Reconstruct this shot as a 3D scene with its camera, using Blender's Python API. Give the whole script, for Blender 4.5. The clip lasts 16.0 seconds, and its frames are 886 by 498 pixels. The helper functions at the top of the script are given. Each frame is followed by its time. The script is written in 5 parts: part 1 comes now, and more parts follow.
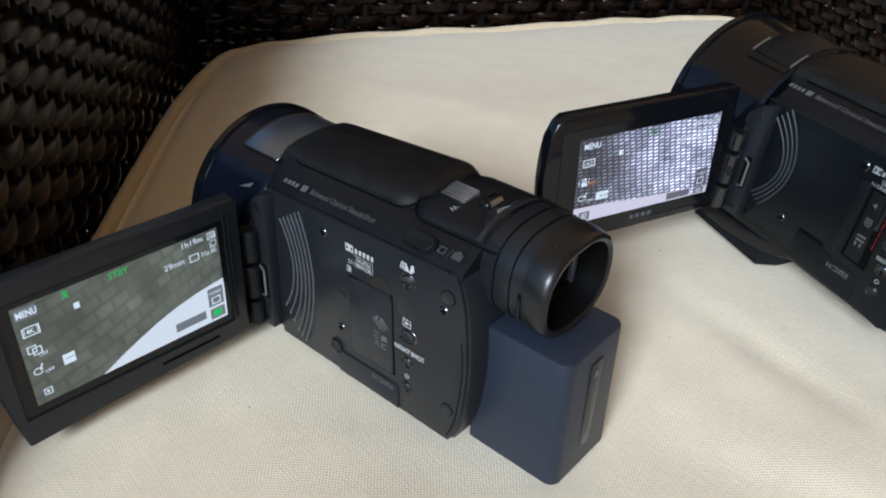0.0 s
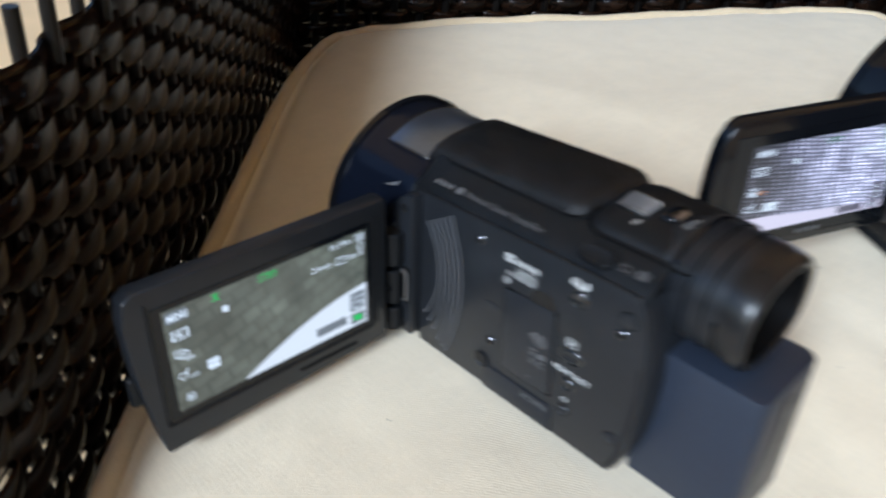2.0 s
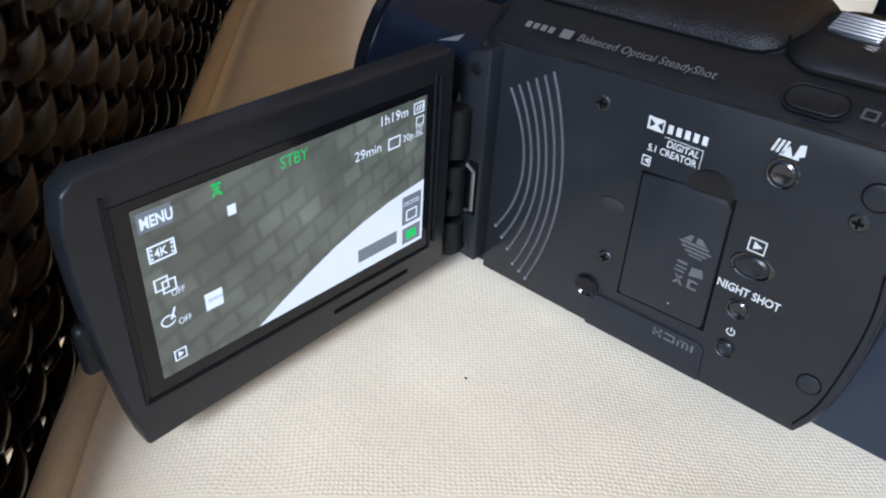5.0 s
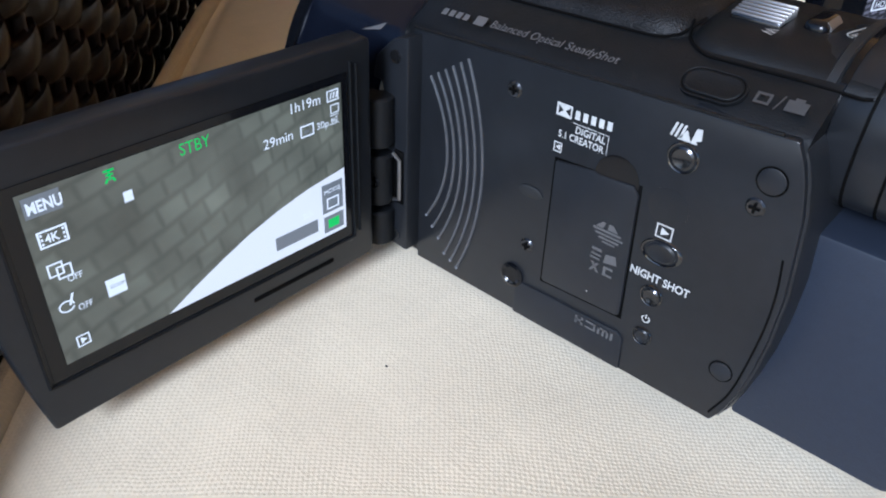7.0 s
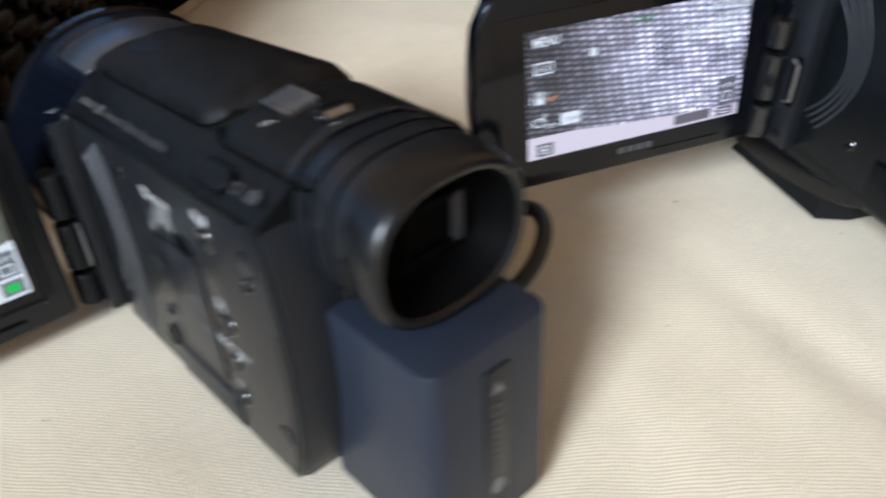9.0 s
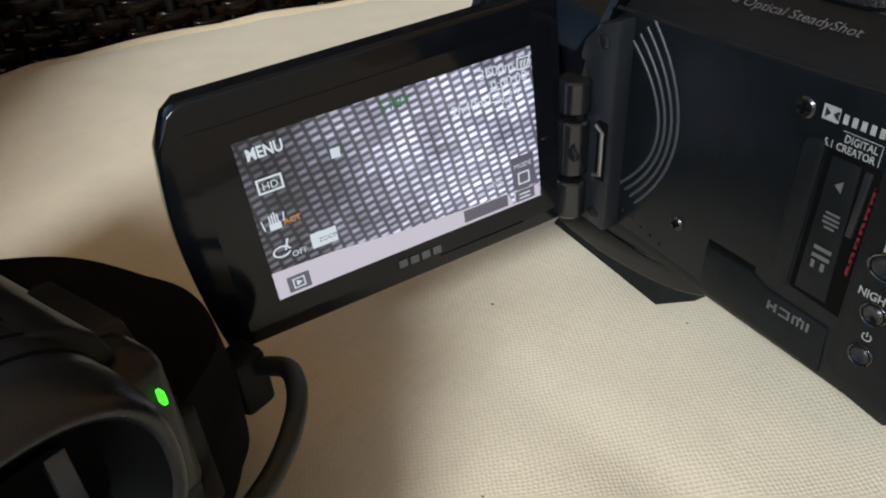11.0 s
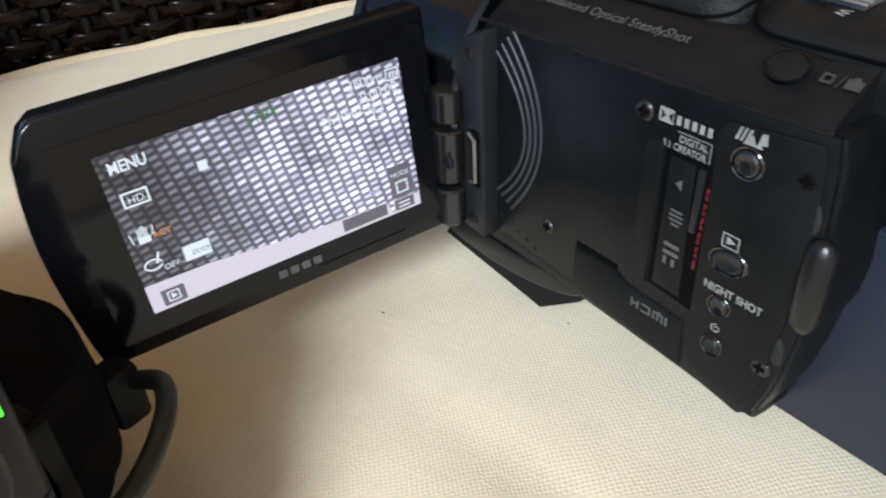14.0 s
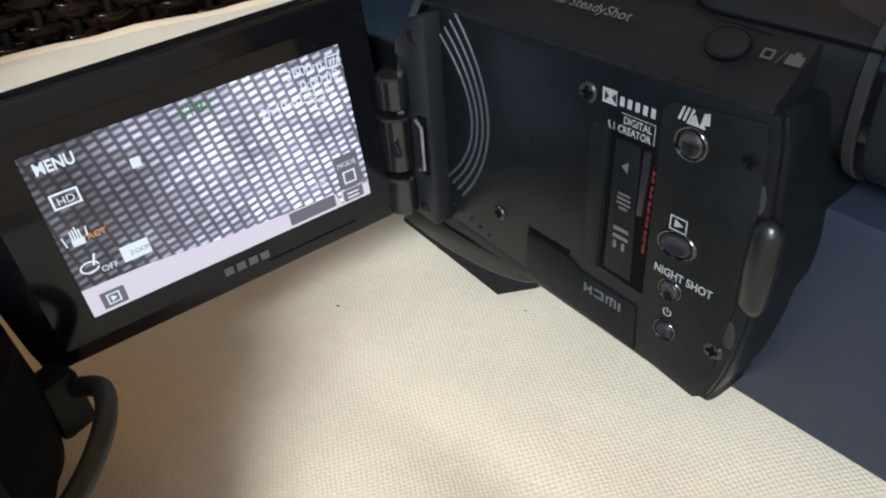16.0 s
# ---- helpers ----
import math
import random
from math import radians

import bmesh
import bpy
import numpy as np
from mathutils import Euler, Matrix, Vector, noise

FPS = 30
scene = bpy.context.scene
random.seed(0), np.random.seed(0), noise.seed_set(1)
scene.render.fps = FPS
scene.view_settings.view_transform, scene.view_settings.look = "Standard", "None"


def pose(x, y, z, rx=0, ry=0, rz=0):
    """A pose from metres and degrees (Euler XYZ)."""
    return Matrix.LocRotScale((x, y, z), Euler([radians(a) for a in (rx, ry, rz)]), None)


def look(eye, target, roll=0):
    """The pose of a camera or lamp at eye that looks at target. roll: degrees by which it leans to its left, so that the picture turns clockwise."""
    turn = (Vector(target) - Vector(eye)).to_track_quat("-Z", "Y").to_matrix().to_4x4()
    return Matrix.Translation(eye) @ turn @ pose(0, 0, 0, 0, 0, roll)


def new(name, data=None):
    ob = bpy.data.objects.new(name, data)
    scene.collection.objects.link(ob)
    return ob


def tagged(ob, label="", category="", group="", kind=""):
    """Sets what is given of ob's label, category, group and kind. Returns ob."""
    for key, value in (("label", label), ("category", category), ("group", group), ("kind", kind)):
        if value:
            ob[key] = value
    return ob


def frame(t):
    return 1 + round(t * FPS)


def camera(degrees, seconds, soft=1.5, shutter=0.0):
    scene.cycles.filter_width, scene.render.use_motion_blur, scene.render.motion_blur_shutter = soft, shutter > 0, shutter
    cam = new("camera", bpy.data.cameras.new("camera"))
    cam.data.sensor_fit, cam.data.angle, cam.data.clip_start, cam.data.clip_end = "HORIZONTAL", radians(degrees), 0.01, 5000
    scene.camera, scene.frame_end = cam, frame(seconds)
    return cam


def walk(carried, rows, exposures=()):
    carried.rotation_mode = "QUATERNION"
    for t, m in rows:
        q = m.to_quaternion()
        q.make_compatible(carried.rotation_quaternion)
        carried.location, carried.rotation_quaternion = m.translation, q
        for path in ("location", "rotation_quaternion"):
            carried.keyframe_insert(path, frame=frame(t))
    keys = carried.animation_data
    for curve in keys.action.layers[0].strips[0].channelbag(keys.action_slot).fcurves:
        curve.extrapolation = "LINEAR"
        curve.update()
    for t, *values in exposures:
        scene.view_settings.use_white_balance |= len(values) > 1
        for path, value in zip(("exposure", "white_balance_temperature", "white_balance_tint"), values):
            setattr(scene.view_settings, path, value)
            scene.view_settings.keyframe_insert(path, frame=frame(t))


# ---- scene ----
cam = camera(58.5, 16.0, soft=2.0, shutter=0.5)
ROWS = [
    (0.0, (0.2050, -0.1490, 0.1968), (0.0971, -0.0193, 0.0894), 2.57),
    (0.5, (0.2109, -0.1408, 0.1981), (0.0999, -0.0138, 0.0906), 1.83),
    (1.0, (0.2155, -0.1296, 0.1950), (0.1025, -0.0050, 0.0867), 1.15),
    (1.5, (0.2190, -0.1461, 0.2034), (0.1008, -0.0276, 0.0939), -0.17),
    (2.0, (0.1658, -0.1560, 0.1913), (0.0492, -0.0376, 0.0800), 2.39),
    (2.5, (0.0874, -0.1635, 0.1421), (-0.0185, -0.0385, 0.0274), 3.52),
    (3.0, (0.0869, -0.1525, 0.1267), (-0.0100, -0.0228, 0.0093), 4.28),
    (3.5, (0.0935, -0.1517, 0.1278), (-0.0049, -0.0214, 0.0123), 4.15),
    (3.7, (0.0922, -0.1511, 0.1238), (-0.0050, -0.0197, 0.0086), 4.57),
    (5.8, (0.1092, -0.1352, 0.1278), (0.0053, -0.0097, 0.0118), 3.01),
    (6.0, (0.1112, -0.1342, 0.1277), (0.0088, -0.0065, 0.0127), 3.47),
    (6.5, (0.1154, -0.1304, 0.1283), (0.0124, -0.0038, 0.0126), 3.05),
    (7.0, (0.1178, -0.1280, 0.1256), (0.0134, -0.0032, 0.0093), 2.61),
    (7.5, (0.1187, -0.1276, 0.1266), (0.0125, -0.0036, 0.0111), 2.54),
    (8.0, (0.1272, -0.1230, 0.1268), (0.0198, 0.0019, 0.0133), 2.88),
    (8.5, (0.1563, -0.1028, 0.1385), (0.0407, 0.0164, 0.0271), 0.95),
    (9.0, (0.1993, -0.0527, 0.1413), (0.0750, 0.0565, 0.0289), -2.87),
    (9.2, (0.2119, -0.0334, 0.1376), (0.0869, 0.0743, 0.0245), -1.90),
    (9.5, (0.2276, -0.0174, 0.1320), (0.0982, 0.0870, 0.0209), -3.92),
    (9.6, (0.2288, -0.0119, 0.1307), (0.0987, 0.0917, 0.0197), -5.08),
    (10.0, (0.2100, 0.0074, 0.1428), (0.0879, 0.1198, 0.0312), -8.36),
    (10.2, (0.1852, 0.0134, 0.1375), (0.0761, 0.1400, 0.0276), -7.27),
    (12.3, (0.1853, 0.0126, 0.1288), (0.0740, 0.1431, 0.0260), -5.14),
    (12.5, (0.1839, 0.0095, 0.1278), (0.0743, 0.1435, 0.0276), -4.32),
    (13.0, (0.1869, 0.0138, 0.1300), (0.0785, 0.1481, 0.0289), -5.00),
    (13.5, (0.1926, 0.0152, 0.1300), (0.0895, 0.1525, 0.0275), -5.15),
    (14.0, (0.2017, 0.0198, 0.1303), (0.1007, 0.1573, 0.0258), -6.05),
    (14.5, (0.2066, 0.0247, 0.1306), (0.1084, 0.1624, 0.0238), -6.87),
    (15.0, (0.2072, 0.0255, 0.1303), (0.1096, 0.1628, 0.0225), -7.19),
    (15.5, (0.2050, 0.0281, 0.1298), (0.1076, 0.1655, 0.0220), -7.34),
    (16.0, (0.2049, 0.0270, 0.1286), (0.1090, 0.1651, 0.0201), -7.22),
]
EXPOSURES = [(0.0, 0.1, 5450, 6), (3.0, 0.43, 5300, 7), (3.7, 0.43, 5300, 8), (5.8, 0.4, 5250, 11), (8.5, 0.38, 5200, 10), (9.3, 0.16, 5900, 6), (9.8, 0.06, 5980, 6), (12.5, -0.14, 6000, 3), (13.0, 0.12, 6000, 3), (14.0, 0.31, 5850, 5), (16.0, 0.29, 5800, 6)]
walk(cam, [(t, look(eye, target, roll)) for t, eye, target, roll in ROWS], EXPOSURES)

# ---- light: sky and a soft sun; added walls leave one side open ----
world = bpy.data.worlds.new("sky")
scene.world = world
world.use_nodes = True
wn = world.node_tree
sky = wn.nodes.new("ShaderNodeTexSky")
sky.sky_type, sky.sun_disc = "NISHITA", False
sky.sun_elevation, sky.sun_rotation = radians(30), radians(162.5)
back = wn.nodes["Background"]
back.inputs["Strength"].default_value = 0.115
wn.links.new(sky.outputs["Color"], back.inputs["Color"])

sun = new("sun", bpy.data.lights.new("sun", "SUN"))
sun.data.energy, sun.data.angle, sun.data.color = 3.6, radians(18), (1.0, 0.99, 0.97)
sun.matrix_world = look((0.30, -0.95, 0.57), (0, 0, 0))


# ---- materials ----
def mat(name, color, rough=0.5, metal=0.0, var=0.15, scale=300.0, bump=0.0, bump_scale=900.0, coat=0.0, detail=4.0, dust=0.0, spec=0.4):
    """A surface with variation at two scales and fine relief."""
    m = bpy.data.materials.new(name)
    m.use_nodes = True
    n, l = m.node_tree.nodes, m.node_tree.links
    b = n["Principled BSDF"]
    b.inputs["Roughness"].default_value, b.inputs["Metallic"].default_value = rough, metal
    b.inputs["Coat Weight"].default_value = coat
    b.inputs["Specular IOR Level"].default_value = spec
    co = n.new("ShaderNodeTexCoord")
    big = n.new("ShaderNodeTexNoise")
    big.inputs["Scale"].default_value, big.inputs["Detail"].default_value = scale * 0.12, 3
    fine = n.new("ShaderNodeTexNoise")
    fine.inputs["Scale"].default_value, fine.inputs["Detail"].default_value = scale, detail
    for t in (big, fine):
        l.new(co.outputs["Object"], t.inputs["Vector"])
    add = n.new("ShaderNodeMath")
    add.operation = "ADD"
    l.new(big.outputs["Fac"], add.inputs[0]), l.new(fine.outputs["Fac"], add.inputs[1])
    ramp = n.new("ShaderNodeMapRange")
    ramp.inputs["From Min"].default_value, ramp.inputs["From Max"].default_value = 0.6, 1.4
    ramp.inputs["To Min"].default_value, ramp.inputs["To Max"].default_value = 1 - var, 1 + var
    l.new(add.outputs[0], ramp.inputs["Value"])
    mul = n.new("ShaderNodeVectorMath")
    mul.operation = "SCALE"
    mul.inputs[0].default_value = color
    l.new(ramp.outputs[0], mul.inputs["Scale"]), l.new(mul.outputs[0], b.inputs["Base Color"])
    if dust:
        # sparse pale specks of dust
        vo = n.new("ShaderNodeTexVoronoi")
        vo.inputs["Scale"].default_value = 130.0
        l.new(co.outputs["Object"], vo.inputs["Vector"])
        sp = n.new("ShaderNodeSeparateXYZ")
        l.new(vo.outputs["Color"], sp.inputs[0])
        size = n.new("ShaderNodeMapRange")
        size.inputs["From Min"].default_value, size.inputs["From Max"].default_value = 0.45, 1.0
        size.inputs["To Min"].default_value, size.inputs["To Max"].default_value = 0.0, 0.032
        l.new(sp.outputs["X"], size.inputs["Value"])
        lt = n.new("ShaderNodeMath")
        lt.operation = "LESS_THAN"
        l.new(vo.outputs["Distance"], lt.inputs[0]), l.new(size.outputs[0], lt.inputs[1])
        mx = n.new("ShaderNodeMix")
        mx.data_type = "RGBA"
        mx.inputs["B"].default_value = (dust, dust, dust, 1)
        l.new(lt.outputs[0], mx.inputs["Factor"]), l.new(mul.outputs[0], mx.inputs["A"]), l.new(mx.outputs["Result"], b.inputs["Base Color"])
    rr = n.new("ShaderNodeMapRange")
    rr.inputs["To Min"].default_value, rr.inputs["To Max"].default_value = max(rough - 0.07, 0.02), min(rough + 0.1, 1)
    l.new(big.outputs["Fac"], rr.inputs["Value"]), l.new(rr.outputs[0], b.inputs["Roughness"])
    if bump:
        tex = n.new("ShaderNodeTexNoise")
        tex.inputs["Scale"].default_value, tex.inputs["Detail"].default_value = bump_scale, 2
        l.new(co.outputs["Object"], tex.inputs["Vector"])
        bp = n.new("ShaderNodeBump")
        bp.inputs["Strength"].default_value, bp.inputs["Distance"].default_value = bump, 0.0004
        l.new(tex.outputs["Fac"], bp.inputs["Height"]), l.new(bp.outputs[0], b.inputs["Normal"])
    return m


def glow(name, color, strength=1.0):
    m = bpy.data.materials.new(name)
    m.use_nodes = True
    b = m.node_tree.nodes["Principled BSDF"]
    b.inputs["Base Color"].default_value = (0.01, 0.01, 0.01, 1)
    b.inputs["Roughness"].default_value = 0.2
    b.inputs["Emission Color"].default_value, b.inputs["Emission Strength"].default_value = (*color, 1), strength
    return m


def display_material(name, turn, cell, ratio, lit, dark, fade, strength, gap, second=0.55, soft_edge=0.7, squeeze=0.0, blotch=0.55):
    """What a lit screen shows: a woven pattern of short bright strands on dark ones, brighter towards one side."""
    m = bpy.data.materials.new(name)
    m.use_nodes = True
    n, l = m.node_tree.nodes, m.node_tree.links
    b = n["Principled BSDF"]
    b.inputs["Base Color"].default_value, b.inputs["Roughness"].default_value = (0.008, 0.009, 0.01, 1), 0.18
    co = n.new("ShaderNodeTexCoord")
    mp = n.new("ShaderNodeMapping")
    mp.inputs["Rotation"].default_value, mp.inputs["Scale"].default_value = (0, 0, radians(turn)), (1 / cell, 1 / cell, 1)
    sq = n.new("ShaderNodeVectorMath")
    sq.operation = "MULTIPLY"
    l.new(co.outputs["UV"], sq.inputs[0]), l.new(co.outputs["UV"], sq.inputs[1])
    far = n.new("ShaderNodeVectorMath")
    far.operation = "MULTIPLY_ADD"
    far.inputs[1].default_value = (squeeze, squeeze * 0.4, 0)
    l.new(sq.outputs[0], far.inputs[0]), l.new(co.outputs["UV"], far.inputs[2])
    l.new(far.outputs[0], mp.inputs["Vector"])
    wob = n.new("ShaderNodeTexNoise")
    wob.inputs["Scale"].default_value = 2.2
    l.new(co.outputs["UV"], wob.inputs["Vector"])
    mix = n.new("ShaderNodeVectorMath")
    mix.operation = "MULTIPLY_ADD"
    mix.inputs[1].default_value = (0.9, 0.9, 0)
    l.new(wob.outputs["Color"], mix.inputs[0]), l.new(mp.outputs[0], mix.inputs[2])
    br = n.new("ShaderNodeTexBrick")
    br.offset = 0.5
    br.inputs["Color1"].default_value, br.inputs["Color2"].default_value = (*lit, 1), (*[second * c for c in lit], 1)
    br.inputs["Mortar"].default_value = (*dark, 1)
    br.inputs["Scale"].default_value, br.inputs["Brick Width"].default_value, br.inputs["Row Height"].default_value = 1.0, ratio, 1.0
    br.inputs["Mortar Size"].default_value, br.inputs["Mortar Smooth"].default_value = gap, soft_edge
    l.new(mix.outputs[0], br.inputs["Vector"])
    sep = n.new("ShaderNodeSeparateXYZ")
    l.new(co.outputs["UV"], sep.inputs[0])
    mr = n.new("ShaderNodeMapRange")
    mr.inputs["From Min"].default_value, mr.inputs["From Max"].default_value = 0.12, 0.62
    mr.inputs["To Min"].default_value, mr.inputs["To Max"].default_value = fade, 1.0
    l.new(sep.outputs["X"], mr.inputs["Value"])
    blot = n.new("ShaderNodeTexNoise")
    blot.inputs["Scale"].default_value = 4.5
    l.new(co.outputs["UV"], blot.inputs["Vector"])
    bl = n.new("ShaderNodeMapRange")
    bl.inputs["From Min"].default_value, bl.inputs["From Max"].default_value = 0.3, 0.7
    bl.inputs["To Min"].default_value, bl.inputs["To Max"].default_value = blotch, 1.25
    l.new(blot.outputs["Fac"], bl.inputs["Value"])
    both = n.new("ShaderNodeMath")
    both.operation = "MULTIPLY"
    l.new(mr.outputs[0], both.inputs[0]), l.new(bl.outputs[0], both.inputs[1])
    sc = n.new("ShaderNodeVectorMath")
    sc.operation = "SCALE"
    l.new(br.outputs["Color"], sc.inputs[0]), l.new(both.outputs[0], sc.inputs["Scale"])
    l.new(sc.outputs[0], b.inputs["Emission Color"])
    b.inputs["Emission Strength"].default_value = strength
    return m


def fabric_material(name, color, yarn):
    """Plain-weave canvas: yarns over and under one another, with slubs and soft stains."""
    m = mat(name, color, 0.9, 0, 0.06, 60)
    n, l = m.node_tree.nodes, m.node_tree.links
    b = n["Principled BSDF"]
    b.inputs["Sheen Weight"].default_value = 0.15
    co = n.new("ShaderNodeTexCoord")
    mp = n.new("ShaderNodeMapping")
    mp.inputs["Rotation"].default_value = (0, 0, radians(3))
    l.new(co.outputs["Object"], mp.inputs["Vector"])
    wob = n.new("ShaderNodeTexNoise")
    wob.inputs["Scale"].default_value, wob.inputs["Detail"].default_value = 40, 2
    l.new(mp.outputs[0], wob.inputs["Vector"])
    off = n.new("ShaderNodeVectorMath")
    off.operation = "MULTIPLY_ADD"
    off.inputs[1].default_value = (0.004, 0.004, 0)
    l.new(wob.outputs["Color"], off.inputs[0]), l.new(mp.outputs[0], off.inputs[2])
    s = n.new("ShaderNodeSeparateXYZ")
    l.new(off.outputs[0], s.inputs[0])

    def wave(sock, k):
        a = n.new("ShaderNodeMath")
        a.operation = "MULTIPLY"
        a.inputs[1].default_value = k
        l.new(sock, a.inputs[0])
        c = n.new("ShaderNodeMath")
        c.operation = "SINE"
        l.new(a.outputs[0], c.inputs[0])
        return c.outputs[0]

    k = 2 * math.pi / yarn
    prod = n.new("ShaderNodeMath")
    prod.operation = "MULTIPLY"
    l.new(wave(s.outputs["X"], k * 0.5), prod.inputs[0]), l.new(wave(s.outputs["Y"], k * 0.5), prod.inputs[1])
    fine = n.new("ShaderNodeTexNoise")
    fine.inputs["Scale"].default_value, fine.inputs["Detail"].default_value = 1800, 3
    l.new(co.outputs["Object"], fine.inputs["Vector"])
    hsum = n.new("ShaderNodeMath")
    hsum.operation = "MULTIPLY_ADD"
    hsum.inputs[1].default_value = 1.5
    l.new(fine.outputs["Fac"], hsum.inputs[0]), l.new(prod.outputs[0], hsum.inputs[2])
    # thick and thin places along single yarns, both ways
    slub = None
    for sx, sy in ((130, 1500), (1500, 130)):
        ms = n.new("ShaderNodeMapping")
        ms.inputs["Scale"].default_value = (sx, sy, 60)
        l.new(off.outputs[0], ms.inputs["Vector"])
        ns = n.new("ShaderNodeTexNoise")
        ns.inputs["Scale"].default_value, ns.inputs["Detail"].default_value = 1.0, 2
        l.new(ms.outputs[0], ns.inputs["Vector"])
        if slub is None:
            slub = ns.outputs["Fac"]
        else:
            ad = n.new("ShaderNodeMath")
            ad.operation = "ADD"
            l.new(slub, ad.inputs[0]), l.new(ns.outputs["Fac"], ad.inputs[1])
            slub = ad.outputs[0]
    hs2 = n.new("ShaderNodeMath")
    hs2.operation = "MULTIPLY_ADD"
    hs2.inputs[1].default_value = 2.2
    l.new(slub, hs2.inputs[0]), l.new(hsum.outputs[0], hs2.inputs[2])
    bp = n.new("ShaderNodeBump")
    bp.inputs["Strength"].default_value, bp.inputs["Distance"].default_value = 0.22, 0.00022
    l.new(hs2.outputs[0], bp.inputs["Height"]), l.new(bp.outputs[0], b.inputs["Normal"])
    # yarns differ a little in tone
    old = b.inputs["Base Color"].links[0].from_socket
    mr = n.new("ShaderNodeMapRange")
    mr.inputs["From Min"].default_value, mr.inputs["From Max"].default_value = -1, 1
    mr.inputs["To Min"].default_value, mr.inputs["To Max"].default_value = 0.95, 1.03
    pm = n.new("ShaderNodeMath")
    pm.operation = "MULTIPLY_ADD"
    pm.inputs[1].default_value, pm.inputs[2].default_value = 3.4, -3.4
    l.new(slub, pm.inputs[0])
    ps = n.new("ShaderNodeMath")
    ps.operation = "MULTIPLY_ADD"
    ps.inputs[1].default_value = 0.7
    l.new(prod.outputs[0], ps.inputs[0]), l.new(pm.outputs[0], ps.inputs[2])
    mr.clamp = False
    l.new(ps.outputs[0], mr.inputs["Value"])
    sc = n.new("ShaderNodeVectorMath")
    sc.operation = "SCALE"
    l.new(old, sc.inputs[0]), l.new(mr.outputs[0], sc.inputs["Scale"]), l.new(sc.outputs[0], b.inputs["Base Color"])
    return m


def rattan_material(name):
    """Glossy synthetic rattan: strands that differ from dark to reddish brown, streaked lengthwise."""
    m = mat(name, (0.0034, 0.0025, 0.0021), 0.17, 0, 0.4, 90, 0.2, 500, spec=0.18)
    n, l = m.node_tree.nodes, m.node_tree.links
    b = n["Principled BSDF"]
    old = b.inputs["Base Color"].links[0].from_socket
    co = n.new("ShaderNodeTexCoord")
    mp = n.new("ShaderNodeMapping")
    mp.inputs["Scale"].default_value = (22, 500, 500)
    l.new(co.outputs["Object"], mp.inputs["Vector"])
    info = n.new("ShaderNodeObjectInfo")
    ns = n.new("ShaderNodeTexNoise")
    ns.noise_dimensions = "4D"
    ns.inputs["Scale"].default_value, ns.inputs["Detail"].default_value = 1.0, 2
    w = n.new("ShaderNodeMath")
    w.operation = "MULTIPLY"
    w.inputs[1].default_value = 37.0
    l.new(info.outputs["Random"], w.inputs[0]), l.new(w.outputs[0], ns.inputs["W"]), l.new(mp.outputs[0], ns.inputs["Vector"])
    ramp = n.new("ShaderNodeValToRGB")
    ramp.color_ramp.elements[0].position, ramp.color_ramp.elements[1].position = 0.35, 0.68
    ramp.color_ramp.elements[0].color, ramp.color_ramp.elements[1].color = (0.5, 0.6, 0.62, 1), (4.2, 2.7, 1.7, 1)
    l.new(ns.outputs["Fac"], ramp.inputs["Fac"])
    mu = n.new("ShaderNodeVectorMath")
    mu.operation = "MULTIPLY"
    l.new(old, mu.inputs[0]), l.new(ramp.outputs["Color"], mu.inputs[1]), l.new(mu.outputs[0], b.inputs["Base Color"])
    return m


PLASTIC = mat("black_plastic", (0.0057, 0.0064, 0.0076), 0.42, 0, 0.2, 400, 0.2, 2500, dust=0.2, spec=0.18)
SATIN = mat("satin_black_plastic", (0.0105, 0.0118, 0.0145), 0.31, 0, 0.2, 300, 0.06, 2500, dust=0.25, spec=0.3)
DOOR = mat("smooth_black_cover", (0.0115, 0.013, 0.0165), 0.34, 0, 0.15, 300, 0.05, 2500, dust=0.25, spec=0.3)
BEAD = mat("pale_plastic_bead", (0.12, 0.125, 0.14), 0.3, 0, 0.1, 300)
# second camcorder's plastics: darker copies with the shade on it in the colour
WORN_SHADED = mat("worn_shaded_black_plastic", (0.0042, 0.0056, 0.0072), 0.3, 0, 0.35, 250, 0.06, 2500, dust=0.2, spec=0.16)
WORN_SHADED_FIELD = mat("worn_shaded_matt_plastic", (0.0055, 0.0066, 0.0074), 0.42, 0, 0.35, 300, 0.15, 2500, dust=0.2, spec=0.13)
# dimmer copy of the white print, as less light reaches the second camcorder
INK_SHADED = mat("shaded_white_print", (0.24, 0.25, 0.25), 0.5, 0, 0.3, 1500)
# black ribs with a lightened base that stands in for their glints
RIB = mat("glint_lightened_rib", (0.05, 0.053, 0.06), 0.2, 0, 0.1, 300, spec=0.7)
GRAIN = mat("grained_black_plastic", (0.0058, 0.006, 0.0068), 0.44, 0, 0.75, 1300, 0.6, 2400, spec=0.22)
GLOSS = mat("glossy_black_plastic", (0.003, 0.0035, 0.005), 0.12, 0, 0.15, 200, 0.0, coat=0.15, dust=0.22, spec=0.26)
RINGED = mat("polished_black_ring", (0.004, 0.0045, 0.006), 0.08, 0, 0.1, 300, coat=1.0, spec=0.6)
SLATE = mat("slate_grey_plastic", (0.03, 0.033, 0.04), 0.4, 0, 0.1, 500)
HOOD = mat("blue_black_paint", (0.003, 0.0042, 0.0085), 0.18, 0, 0.15, 200, 0.03, coat=0.08, spec=0.22)
RUBBER = mat("rubber", (0.006, 0.0066, 0.008), 0.28, 0, 0.2, 500, 0.1, 2000, spec=0.42)
